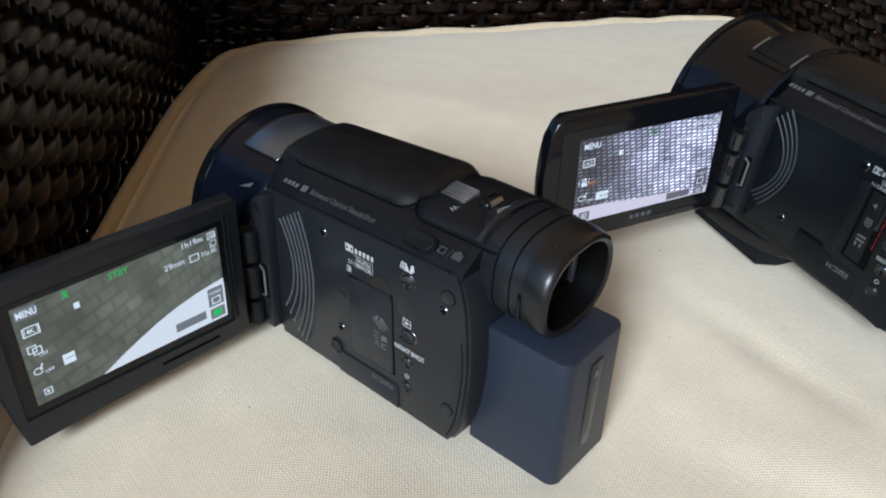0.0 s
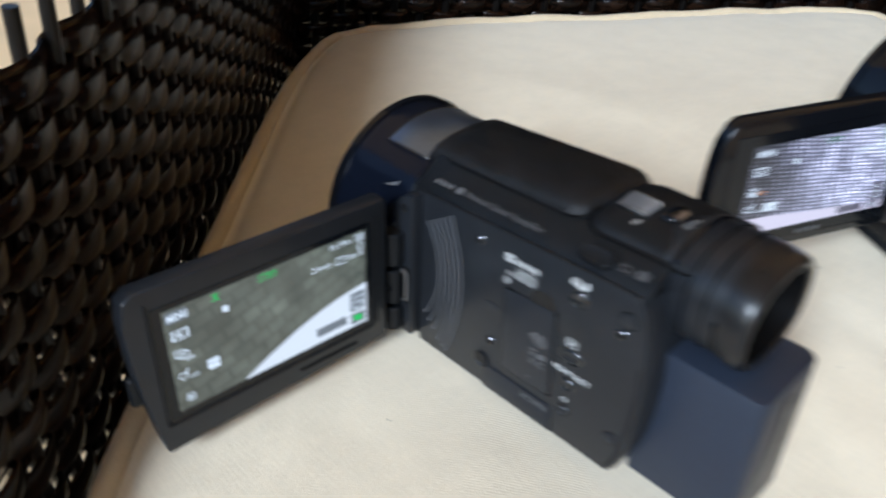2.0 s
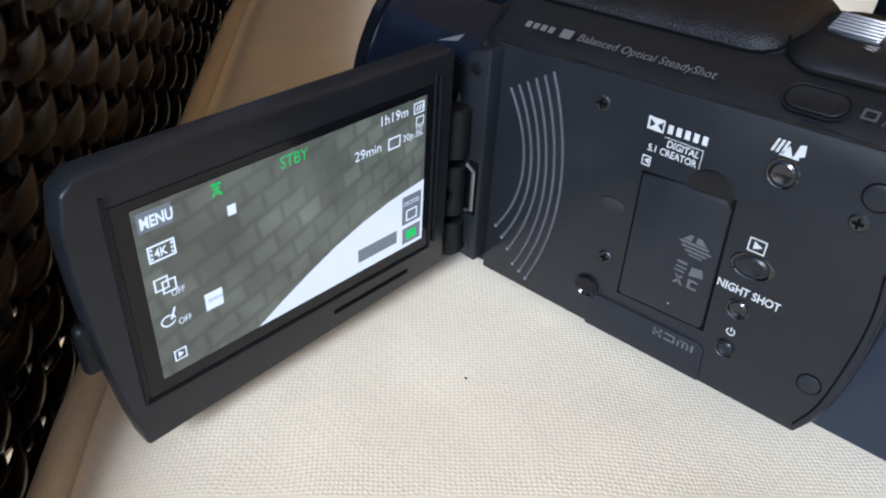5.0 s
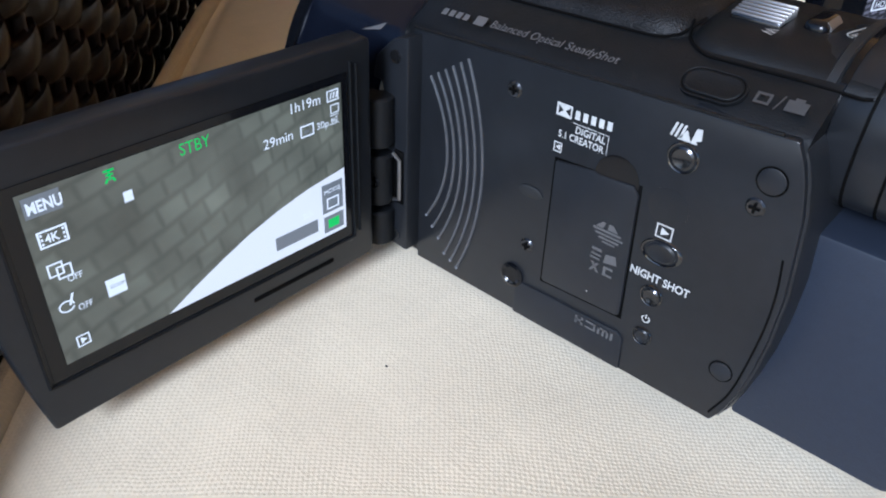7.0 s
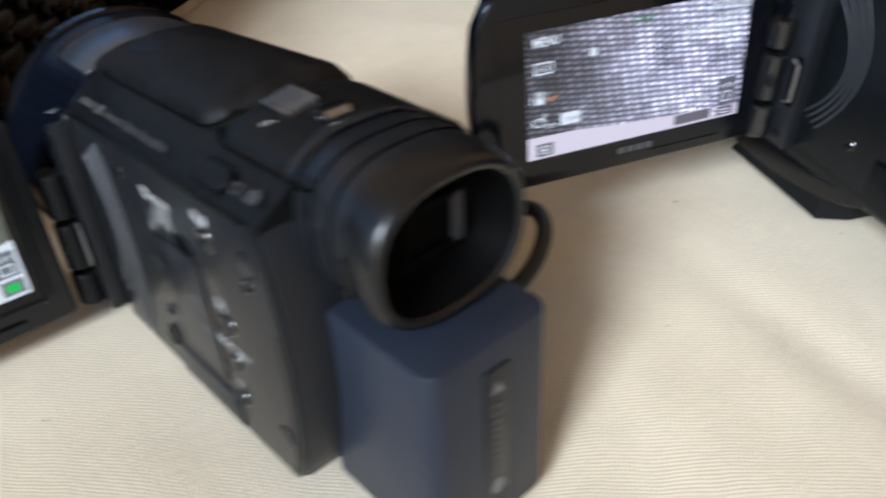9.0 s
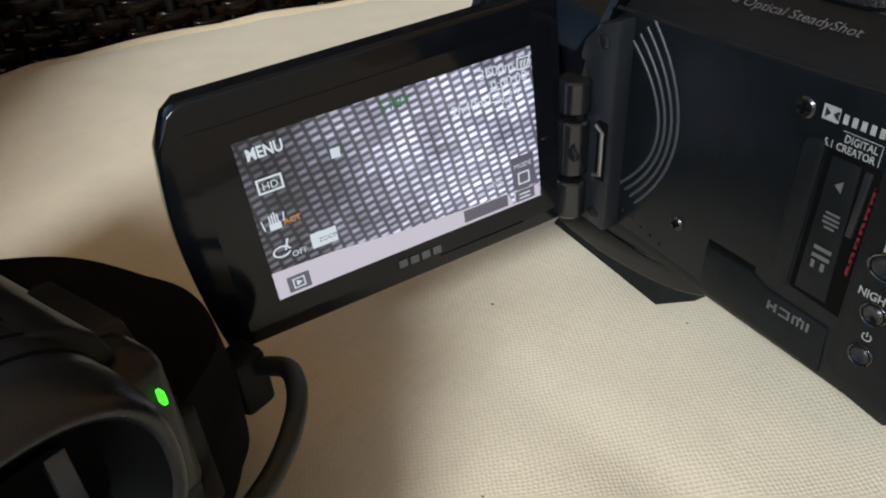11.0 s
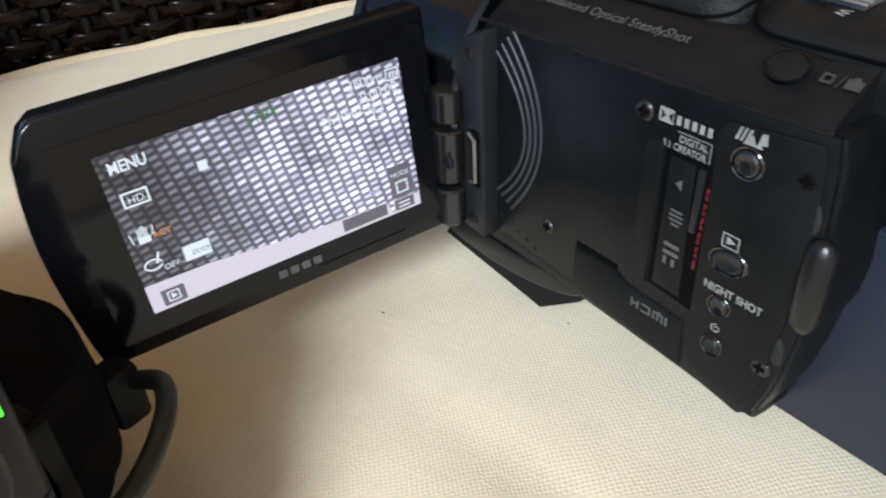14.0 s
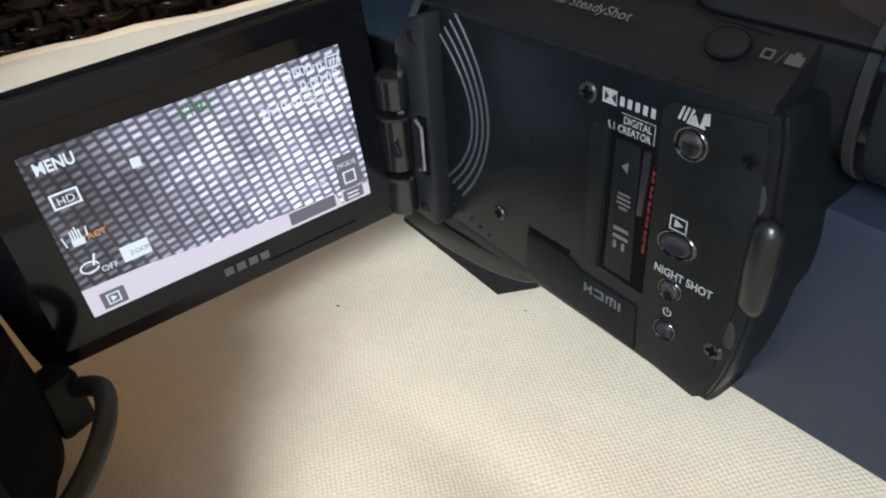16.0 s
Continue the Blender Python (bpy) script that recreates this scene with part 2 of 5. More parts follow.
BATTERY = mat("slate_battery_plastic", (0.017, 0.0222, 0.0355), 0.42, 0, 0.1, 500, 0.15, 2600, spec=0.3)
GREY = mat("grey_plug_rubber", (0.010, 0.0108, 0.0125), 0.55, 0, 0.2, 500, 0.2, 2000)
SILVER = mat("ribbed_silver", (0.32, 0.32, 0.33), 0.35, 0.9, 0.12, 600)
STEEL = mat("dark_steel", (0.065, 0.067, 0.073), 0.17, 0.9, 0.2, 900)
BRUSHED = mat("brushed_blue_steel", (0.17, 0.2, 0.26), 0.3, 0.9, 0.12, 700, 0.06, 1500)
INK = mat("white_print", (0.42, 0.43, 0.43), 0.5, 0, 0.08, 900)
INK_DIM = mat("grey_print", (0.075, 0.075, 0.078), 0.5, 0, 0.1, 900)
INK_FAINT = mat("faint_grey_print", (0.038, 0.038, 0.04), 0.5, 0, 0.1, 900)
INK_MID = mat("pale_grey_print", (0.16, 0.16, 0.165), 0.5, 0, 0.1, 900)
# near black; in gaps and recesses it puts their shade into the colour
VOID = mat("shade_black", (0.0016, 0.0016, 0.0017), 0.7, 0, 0.1, 300, spec=0.06)
LENS = mat("dark_lens_glass", (0.004, 0.005, 0.007), 0.04, 0, 0.05, 100, coat=0.6)
RED = mat("red_card", (0.1, 0.005, 0.011), 0.45, 0, 0.5, 1500)
GREEN_LED = glow("green_lamp", (0.12, 1.0, 0.03), 1.6)
WEB = mat("black_webbing", (0.006, 0.006, 0.0065), 0.9, 0, 0.3, 900, 0.6, 1500, spec=0.08)
CABLE = mat("grey_green_cable_rubber", (0.02, 0.023, 0.022), 0.45, 0, 0.15, 500, 0.15, 2000)
CANVAS = fabric_material("cream_canvas", (0.72, 0.635, 0.485), 0.00072)
PIPING = fabric_material("tan_piping_cloth", (0.56, 0.46, 0.31), 0.0008)
RATTAN = rattan_material("dark_brown_rattan")
STAKE = mat("dark_stake", (0.005, 0.0042, 0.0038), 0.3, 0, 0.3, 200, 0.3, 600, spec=0.25)
# surfaces of the added roof, walls and floor, warm for bounce light
BOUNCE_CEILING = mat("cream_bounce_paint", (0.80, 0.66, 0.46), 0.85, 0, 0.05, 4, 0.1, 80)
BOUNCE_PLASTER = mat("warm_bounce_plaster", (0.88, 0.63, 0.33), 0.85, 0, 0.06, 4, 0.2, 80)
BOUNCE_FLOOR = mat("pale_bounce_stone", (0.56, 0.43, 0.26), 0.8, 0, 0.15, 6, 0.3, 60)
PIC_WHITE = glow("screen_white", (0.93, 0.92, 0.93), 0.68)
PIC_PALE = glow("screen_pale_lilac", (0.64, 0.55, 0.61), 0.95)
PIC_TEXT = glow("screen_text", (0.9, 0.92, 0.95), 0.75)
PIC_GREEN = glow("screen_green", (0.02, 0.55, 0.08), 0.8)
PIC_GREEN_DIM = glow("screen_deep_green", (0.01, 0.22, 0.04), 0.7)
PIC_ORANGE = glow("screen_orange", (0.8, 0.28, 0.05), 0.7)
PIC_GREY = glow("screen_grey_button", (0.16, 0.17, 0.18), 0.8)
PIC_MAUVE = glow("screen_mauve_button", (0.14, 0.12, 0.15), 0.8)
SCREEN_A = display_material("screen_dark_weave", -14, 0.08, 1.6, (0.125, 0.126, 0.094), (0.082, 0.083, 0.062), 0.8, 1.0, 0.24, 0.72, 1.0, 0.5, 0.65)
SCREEN_B = display_material("screen_lit_weave", 80, 0.04, 0.62, (1.15, 1.07, 1.32), (0.12, 0.112, 0.14), 0.12, 1.5, 0.3, 0.42, 0.85, 0.0, 0.4)


# ---- mesh helpers (millimetres inside a thing) ----
MM = 0.001


def link(name, bm, material, parent=None, label="", smooth=35.0, m=None):
    if m is not None:
        bm.transform(m)
    bmesh.ops.recalc_face_normals(bm, faces=bm.faces)
    bm.transform(Matrix.Diagonal((MM, MM, MM, 1)))
    me = bpy.data.meshes.new(name)
    for f in bm.faces:
        f.smooth = smooth > 0
    if smooth > 0:
        for e in bm.edges:
            e.smooth = len(e.link_faces) < 2 or e.calc_face_angle(0) < radians(smooth)
    bm.to_mesh(me)
    bm.free()
    me.materials.append(material)
    ob = new(name, me)
    if parent:
        ob.parent = parent
    if label:
        ob["label"] = label
    return ob


def part(name, bm, material, parent, label="", smooth=35.0, m=None):
    ob = link(name, bm, material, parent, label, smooth, m)
    if name in ("printing", "picture_symbol", "card_symbol", "maker_emblem", "wordmark", "mode_symbol", "dubbing_symbol"):
        ob["kind"] = "stuff"
    return ob


def bevelled(bm, width, segments=2, angle=30.0):
    if width > 0:
        edges = [e for e in bm.edges if len(e.link_faces) == 2 and e.calc_face_angle(0) > radians(angle)]
        bmesh.ops.bevel(bm, geom=edges, offset=width, segments=segments, affect="EDGES", profile=0.5, clamp_overlap=True)
    return bm


def box(lo, hi, bevel=0.4, segments=2):
    bm = bmesh.new()
    bmesh.ops.create_cube(bm, size=1.0)
    c, s = [(a + b) / 2 for a, b in zip(lo, hi)], [b - a for a, b in zip(lo, hi)]
    bm.transform(Matrix.Translation(c) @ Matrix.Diagonal((*s, 1)))
    return bevelled(bm, bevel, segments)


def prism(points, y0, y1, bevel=0.4, segments=2):
    """Points in x and z, drawn out from y0 to y1."""
    bm = bmesh.new()
    a = [bm.verts.new((x, y0, z)) for x, z in points]
    b = [bm.verts.new((x, y1, z)) for x, z in points]
    bm.faces.new(a), bm.faces.new(b[::-1])
    for i in range(len(a)):
        j = (i + 1) % len(a)
        bm.faces.new((a[i], b[i], b[j], a[j]))
    bmesh.ops.recalc_face_normals(bm, faces=bm.faces)
    return bevelled(bm, bevel, segments)


def loft(rings, caps=True):
    bm = bmesh.new()
    vs = [[bm.verts.new(p) for p in ring] for ring in rings]
    k = len(vs[0])
    for a, b in zip(vs, vs[1:]):
        for i in range(k):
            bm.faces.new((a[i], a[(i + 1) % k], b[(i + 1) % k], b[i]))
    if caps:
        bm.faces.new(vs[0][::-1]), bm.faces.new(vs[-1])
    return bm


def ring(x, cy, cz, ry, rz, power=2.0, count=40):
    """A superellipse across x."""
    out = []
    for i in range(count):
        a = 2 * math.pi * i / count
        c, s = math.cos(a), math.sin(a)
        out.append((x, cy + ry * math.copysign(abs(c) ** (2 / power), c), cz + rz * math.copysign(abs(s) ** (2 / power), s)))
    return out


def disc(center, axis, profile, count=28):
    """A turned piece: profile of (radius, height) along the axis, from its base out."""
    q = Vector((0, 0, 1)).rotation_difference(Vector(axis)).to_matrix().to_4x4()
    rings = [[(r * math.cos(2 * math.pi * i / count), r * math.sin(2 * math.pi * i / count), h) for i in range(count)] for r, h in profile]
    bm = loft(rings)
    bm.transform(Matrix.Translation(center) @ q)
    return bm


def tube(points, radius, count=10, closed=False):
    pts = [Vector(p) for p in points]
    rings, up = [], Vector((0, 0, 1))
    for i, p in enumerate(pts):
        d = (pts[(i + 1) % len(pts)] - pts[i - 1]) if closed else (pts[min(i + 1, len(pts) - 1)] - pts[max(i - 1, 0)])
        d.normalize()
        u = (up - d * up.dot(d))
        u = u.normalized() if u.length > 1e-4 else d.orthogonal().normalized()
        w = d.cross(u)
        up = u
        rings.append([tuple(p + radius * (math.cos(2 * math.pi * k / count) * u + math.sin(2 * math.pi * k / count) * w)) for k in range(count)])
    if closed:
        rings.append(rings[0])
    return loft(rings, caps=not closed)


def smooth_path(points, steps=8):
    """A Catmull-Rom line through the points."""
    p = [Vector(v) for v in points]
    p = [2 * p[0] - p[1]] + p + [2 * p[-1] - p[-2]]
    out = []
    for i in range(1, len(p) - 2):
        for k in range(steps):
            t = k / steps
            out.append(0.5 * (2 * p[i] + (p[i + 1] - p[i - 1]) * t + (2 * p[i - 1] - 5 * p[i] + 4 * p[i + 1] - p[i + 2]) * t**2 + (3 * p[i] - p[i - 1] - 3 * p[i + 1] + p[i + 2]) * t**3))
    return out + [p[-2]]


def basis(o, u, v):
    """A flat sheet's pose: x runs along u, y along v."""
    u, v = Vector(u).normalized(), Vector(v).normalized()
    n = u.cross(v)
    return Matrix(((u.x, v.x, n.x, o[0]), (u.y, v.y, n.y, o[1]), (u.z, v.z, n.z, o[2]), (0, 0, 0, 1)))


def flat(polys, z=0.15):
    """Flat printed shapes from lists of points."""
    bm = bmesh.new()
    for poly in polys:
        bm.faces.new([bm.verts.new((x, y, z)) for x, y in poly])
    bmesh.ops.remove_doubles(bm, verts=bm.verts, dist=0.01)
    return bm


def bar(x0, y0, x1, y1, slant=0.0):
    return [(x0, y0), (x1, y0), (x1 + slant, y1), (x0 + slant, y1)]


def frame_bars(x0, y0, x1, y1, w):
    a, b = bar(x0, y0, x1, y1), bar(x0 + w, y0 + w, x1 - w, y1 - w)
    return [[a[i], a[(i + 1) % 4], b[(i + 1) % 4], b[i]] for i in range(4)]


def letters(text, size, x=0.0, y=0.0, z=0.15, align="LEFT", stretch=1.0, slant=0.0, weight=0.0, width=0.0):
    cu = bpy.data.curves.new("lettering", "FONT")
    cu.body, cu.size, cu.align_x, cu.shear, cu.offset = text, size, align, slant, weight
    cu.resolution_u = 3
    ob = new("lettering", cu)
    me = bpy.data.meshes.new_from_object(ob.evaluated_get(bpy.context.evaluated_depsgraph_get()))
    bm = bmesh.new()
    bm.from_mesh(me)
    bpy.data.objects.remove(ob), bpy.data.curves.remove(cu), bpy.data.meshes.remove(me)
    if width:
        xs = [v.co.x for v in bm.verts]
        stretch = width / (max(xs) - min(xs))
    bm.transform(Matrix.Translation((x, y, z)) @ Matrix.Diagonal((stretch, 1, 1, 1)))
    return bm


def joined(*bms):
    out = bms[0]
    for b in bms[1:]:
        me = bpy.data.meshes.new("tmp")
        b.to_mesh(me)
        b.free()
        out.from_mesh(me)
        bpy.data.meshes.remove(me)
    return out


def thing(name, m, label, category, group=""):
    e = new(name)
    e.matrix_world = m
    e.empty_display_size = 0.02
    return tagged(e, label, category, group)


# ---- large structure ----
# plain added floor, coloured warm so that it throws fill light upwards
bm = bmesh.new()
bmesh.ops.create_grid(bm, x_segments=8, y_segments=8, size=400000)
bm.transform(Matrix.Translation((0, 0, -440)))
ground = tagged(link("ground", bm, BOUNCE_FLOOR, smooth=0), "added floor under the chair, coloured warm to bounce fill light", "ground", kind="structure")

# unseen roof and walls, added to block sky light and bounce warm fill
for name, lo, hi, label in (("ceiling", (-3500, -1500, 2300), (3500, 4000, 2450), "unseen cream ceiling added to block sky light and bounce warm fill"),
                            ("wall_back", (-3500, 3000, -440), (3500, 3150, 2300), "unseen plaster wall added to bounce warm fill light"),
                            ("wall_end", (2500, 0, -440), (2650, 3000, 2300), "unseen plaster wall added to bounce warm fill light")):
    tagged(link(name, box(lo, hi, 0), BOUNCE_CEILING if name == "ceiling" else BOUNCE_PLASTER, smooth=0), label, name.split("_")[0], kind="structure")

# cushion: outline corners in mm, back left, back right, front right, front left
CORNERS = [Vector((-326, 193)), Vector((-63, 624)), Vector((333, 228)), Vector((70, -203))]
LEFT_IN = Vector((0.7071, 0.7071))


def rounded(s, t):
    """Square to a square with rounded corners."""
    k = 0.078
    x, y = 2 * s - 1, 2 * t - 1
    return (x * (1 - k * abs(y) ** 6) + 1) / 2, (y * (1 - k * abs(x) ** 6) + 1) / 2


def cushion_xy(s, t):
    s, t = rounded(s, t)
    a = CORNERS[0].lerp(CORNERS[1], s)
    b = CORNERS[3].lerp(CORNERS[2], s)
    return a.lerp(b, t)


def cushion_z(p, d):
    """Height of the canvas, d being the distance in from the seam."""
    z = -10 + 10 * (1 - math.exp(-d / 24)) + 8.0 * (1 - math.exp(-(max(d - 60, 0) / 130) ** 2))
    z -= 9.0 * math.exp(-((p.x - 112) ** 2 + (p.y - 18) ** 2) / 2 / 42**2)
    z -= 4.5 * math.exp(-((p.x - 45) ** 2 + (p.y - 25) ** 2) / 2 / 40**2)
    z += 1.2 * noise.noise(Vector((p.x / 70, p.y / 70, 0.3))) + 0.5 * noise.noise(Vector((p.x / 22, p.y / 22, 1.3)))
    # groove beside the piping
    z -= 2.2 * math.exp(-(((d - 7) / 4) ** 2))
    # a soft crease near the second camcorder
    q = (p - Vector((150, 120))).dot(Vector((0.2, 0.98)))
    z -= 1.5 * math.exp(-(q / 7) ** 2) * math.exp(-((p.x - 150) / 45) ** 2)
    q = (p - Vector((120, 70))).dot(Vector((0.55, 0.83)))
    z -= 1.0 * math.exp(-(q / 6) ** 2) * math.exp(-((p.x - 120) / 30) ** 2)
    q = (p - Vector((205, 70))).dot(Vector((-0.3, 0.95)))
    z -= 1.1 * math.exp(-(q / 9) ** 2) * math.exp(-((p.x - 205) / 40) ** 2)
    # puckers along the seam
    z += 0.7 * math.exp(-d / 30) * math.sin((p.x * 0.55 + p.y * 0.85) / 13 + 2 * noise.noise(Vector((p.x / 40, p.y / 40, 5))))
    return z


cushion = thing("seat_cushion", pose(0, 0, 0), "cream canvas seat cushion with tan piping on a wicker chair", "cushion")
N = 150
bm = bmesh.new()
grid = []
for i in range(N + 1):
    row = []
    for j in range(N + 1):
        # finer steps near the seam
        s, t = [0.5 - 0.5 * math.cos(math.pi * v / N) for v in (i, j)]
        p = cushion_xy(s, t)
        d = min(s, 1 - s) * 505 if min(s, 1 - s) * 505 < min(t, 1 - t) * 560 else min(t, 1 - t) * 560
        row.append(bm.verts.new((p.x, p.y, cushion_z(p, d))))
    grid.append(row)
for i in range(N):
    for j in range(N):
        bm.faces.new((grid[i][j], grid[i + 1][j], grid[i + 1][j + 1], grid[i][j + 1]))
rim = [grid[i][0] for i in range(N)] + [grid[N][j] for j in range(N)] + [grid[N - i][N] for i in range(N)] + [grid[0][N - j] for j in range(N)]
rim_points = [v.co.copy() for v in rim]
# boxed side down to the seat
low = [bm.verts.new((v.co.x, v.co.y, -62)) for v in rim]
mid = [bm.verts.new((v.co.x + 0.02 * (v.co.x - 4), v.co.y + 0.02 * (v.co.y - 210), -35)) for v in rim]
for a, b in ((rim, mid), (mid, low)):
    for i in range(len(rim)):
        j = (i + 1) % len(rim)
        bm.faces.new((a[i], a[j], b[j], b[i]))
part("cover", bm, CANVAS, cushion, smooth=60)
part("piping", tube([p + Vector((0, 0, 0.9)) for p in rim_points], 4.0, 12, closed=True), PIPING, cushion, "tan corded piping along the seam", 80)
part("lower_piping", tube([Vector((p.x, p.y, -60)) for p in rim_points], 3.2, 8, closed=True), PIPING, cushion, "tan corded piping along the seam", 80)

# wicker chair: woven arm and back, seat deck and base
chair = thing("wicker_armchair", pose(0, 0, -0.44), "dark brown woven rattan armchair with a cream cushion on its seat", "armchair")


def strand_mesh(name, length, spacing, phase, width, amp):
    """One flat strand that runs in front of and behind the stakes in turn; x along, y out, z up."""
    bm = bmesh.new()
    prof = [(-0.5, 0.0), (-0.3, 0.9), (0.0, 1.25), (0.3, 0.9), (0.5, 0.0), (0.0, -0.5)]
    rings, steps = [], int(length / spacing * 8)
    for i in range(steps + 1):
        x = length * i / steps
        a = math.pi * x / spacing + phase
        y = amp * math.copysign(abs(math.cos(a)) ** 0.7, math.cos(a))
        lift = 0.6 * noise.noise(Vector((x / 30, phase, 3.1)))
        w = width * (1 + 0.08 * noise.noise(Vector((x / 45, phase, 8))))
        rings.append([(x, y + 1.1 * o, w * h + lift) for h, o in prof])
    b2 = loft(rings)
    b2.transform(Matrix.Diagonal((MM, MM, MM, 1)))
    bmesh.ops.recalc_face_normals(b2, faces=b2.faces)
    for f in b2.faces:
        f.smooth = True
    me = bpy.data.meshes.new(name)
    b2.to_mesh(me)
    b2.free()
    bm.free()
    me.materials.append(RATTAN)
    return me


def woven_wall(name, start, end, z0, z1, lean, spacing, pitch, width, amp, label, thick=2.3):
    """A woven panel between two points of the plan, with its face to the left of start-end leaned outwards."""
    a, b = Vector((*start, 0)), Vector((*end, 0))
    u = (b - a).normalized()
    n = Vector((-u.y, u.x, 0))
    length = (b - a).length
    wall = new(name)
    wall.parent = chair
    wall["label"] = label
    wall.matrix_parent_inverse = chair.matrix_world.inverted()
    meshes = [strand_mesh("strand", length, spacing, ph, width, amp) for ph in (0.0, math.pi, 0.12, math.pi + 0.1)]
    rows = int((z1 - z0) / pitch)
    rnd = random.Random(4)
    up = (Vector((0, 0, 1)) - lean * n).normalized()
    for k in range(rows):
        ob = new("strand", meshes[(k % 2) + 2 * (rnd.random() < 0.5)])
        o = a + Vector((0, 0, z0)) + up * (pitch * k + rnd.uniform(-0.6, 0.6))
        m = Matrix(((u.x, n.x, up.x, o.x * MM), (u.y, n.y, up.y, o.y * MM), (u.z, n.z, up.z, o.z * MM), (0, 0, 0, 1)))
        ob.parent = wall
        ob.matrix_parent_inverse = wall.matrix_world.inverted()
        ob.matrix_world = m
    count = int(length / spacing)
    for k in range(count):
        c = a + u * (spacing * (k + 0.0) + 0.001) + Vector((0, 0, z0))
        top = c + up * (z1 - z0)
        bmk = tube([c + up * ((z1 - z0) * i / 6) for i in range(7)], thick, 8)
        stake = part("stake", bmk, STAKE, chair, smooth=60)
        stake.matrix_parent_inverse = chair.matrix_world.inverted()
        stake.parent = wall
        stake.matrix_parent_inverse = Matrix.Identity(4)
    return wall


arm_u = Vector((-0.7071, 0.7071))
arm_n = Vector((-0.7071, -0.7071))
arm0 = Vector((-326, 193)) + arm_n * 21 - arm_u * 472
arm1 = Vector((-326, 193)) + arm_n * 21 + arm_u * 40
woven_wall("woven_arm", arm1, arm0, -75, 128, -0.06, 19.0, 9.0, 13.4, 1.9, "dark woven rattan arm panel")
back_u = (CORNERS[1] - CORNERS[0]).normalized()
back_n = Vector((-back_u.y, back_u.x))
low0 = arm0 - arm_u * 230
woven_wall("woven_arm_front", arm0, low0, -75, 36, -0.06, 19.0, 9.0, 13.4, 1.9, "dark woven rattan panel at the arm's front")
far0 = CORNERS[2] - arm_n * 21
far1 = CORNERS[1] - arm_n * 21 + arm_u * 40
woven_wall("woven_arm", far0, far1, -75, 160, -0.1, 19.0, 9.0, 11.2, 3.0, "brown woven rattan arm panel behind the cushion")
bk0 = CORNERS[0] + back_n * 26 - back_u * 60
bk1 = CORNERS[0] + back_n * 26 + back_u * 590
woven_wall("woven_back", bk1, bk0, -75, 400, -0.12, 21.0, 10.0, 11.6, 3.4, "dark brown woven rattan backrest with shiny strands", 3.2)
# unseen second skin, added to stop light coming through the weave
woven_wall("added_back_skin", bk1 + back_n * 30, bk0 + back_n * 30, -75, 400, -0.12, 21.0, 9.0, 13.5, 2.0, "dark woven backing added to block light through the backrest", 3.2)
deck = [c + (c - Vector((4, 210))).normalized() * 14 for c in CORNERS]
bm = loft([[(c.x, c.y, z) for c in deck] for z in (-440, -66)])
base = part("seat_base", bevelled(bm, 6), STAKE, chair, "dark woven seat base", 30)
base.matrix_parent_inverse = chair.matrix_world.inverted()


# bits of lint on the canvas
for x, y, z, r in ((24.6, -34.8, 0.8, 0.35), (85.9, 147.5, 7.6, 0.35), (132, 164, 7.0, 0.25), (118, 96, 4.6, 0.25), (60, -60, 0.6, 0.25)):
    bm = bmesh.new()
    bmesh.ops.create_icosphere(bm, subdivisions=1, radius=r)
    for v in bm.verts:
        v.co *= 1 + 0.5 * noise.noise(v.co * 3 + Vector((x, y, 0)))
    bm.transform(Matrix.Translation((0, 0, 0)) @ Matrix.Diagonal((1.6, 0.9, 0.5, 1)))
    ob = tagged(link("lint", bm, STAKE), "tiny dark lint speck on the cream cushion", "lint", "lint specks")
    d = (Vector((x, y)) - CORNERS[0]).dot(LEFT_IN)
    ob.location = (x * MM, y * MM, (cushion_z(Vector((x, y)), d) + 0.1) * MM)


# ---- camcorders (millimetres: x to the rear, y into the body, z up; the open side panel lies in y = 0) ----
def screw(parent, x, z, y=0.0, r=1.9, name="screw", material=None):
    s = part(name, disc((x, y + 0.3, z), (0, -1, 0), [(r, -0.4), (r, 0.4), (r * 0.8, 0.75), (0.2, 0.8)], 18), material or STEEL, parent, "small cross-head screw")
    part("cross_slot", joined(box((x - r * 0.55, y - 0.75, z - 0.25), (x + r * 0.55, y - 0.3, z + 0.25), 0), box((x - 0.25, y - 0.74, z - r * 0.55), (x + 0.25, y - 0.3, z + r * 0.55), 0)), VOID, s, smooth=0)
    part("recess_ring", disc((x, y + 0.1, z), (0, -1, 0), [(r * 1.35, -0.2), (r * 1.35, 0.02), (r * 1.02, 0.03), (r * 1.02, -0.3)], 20), GLOSS, s)
    return s


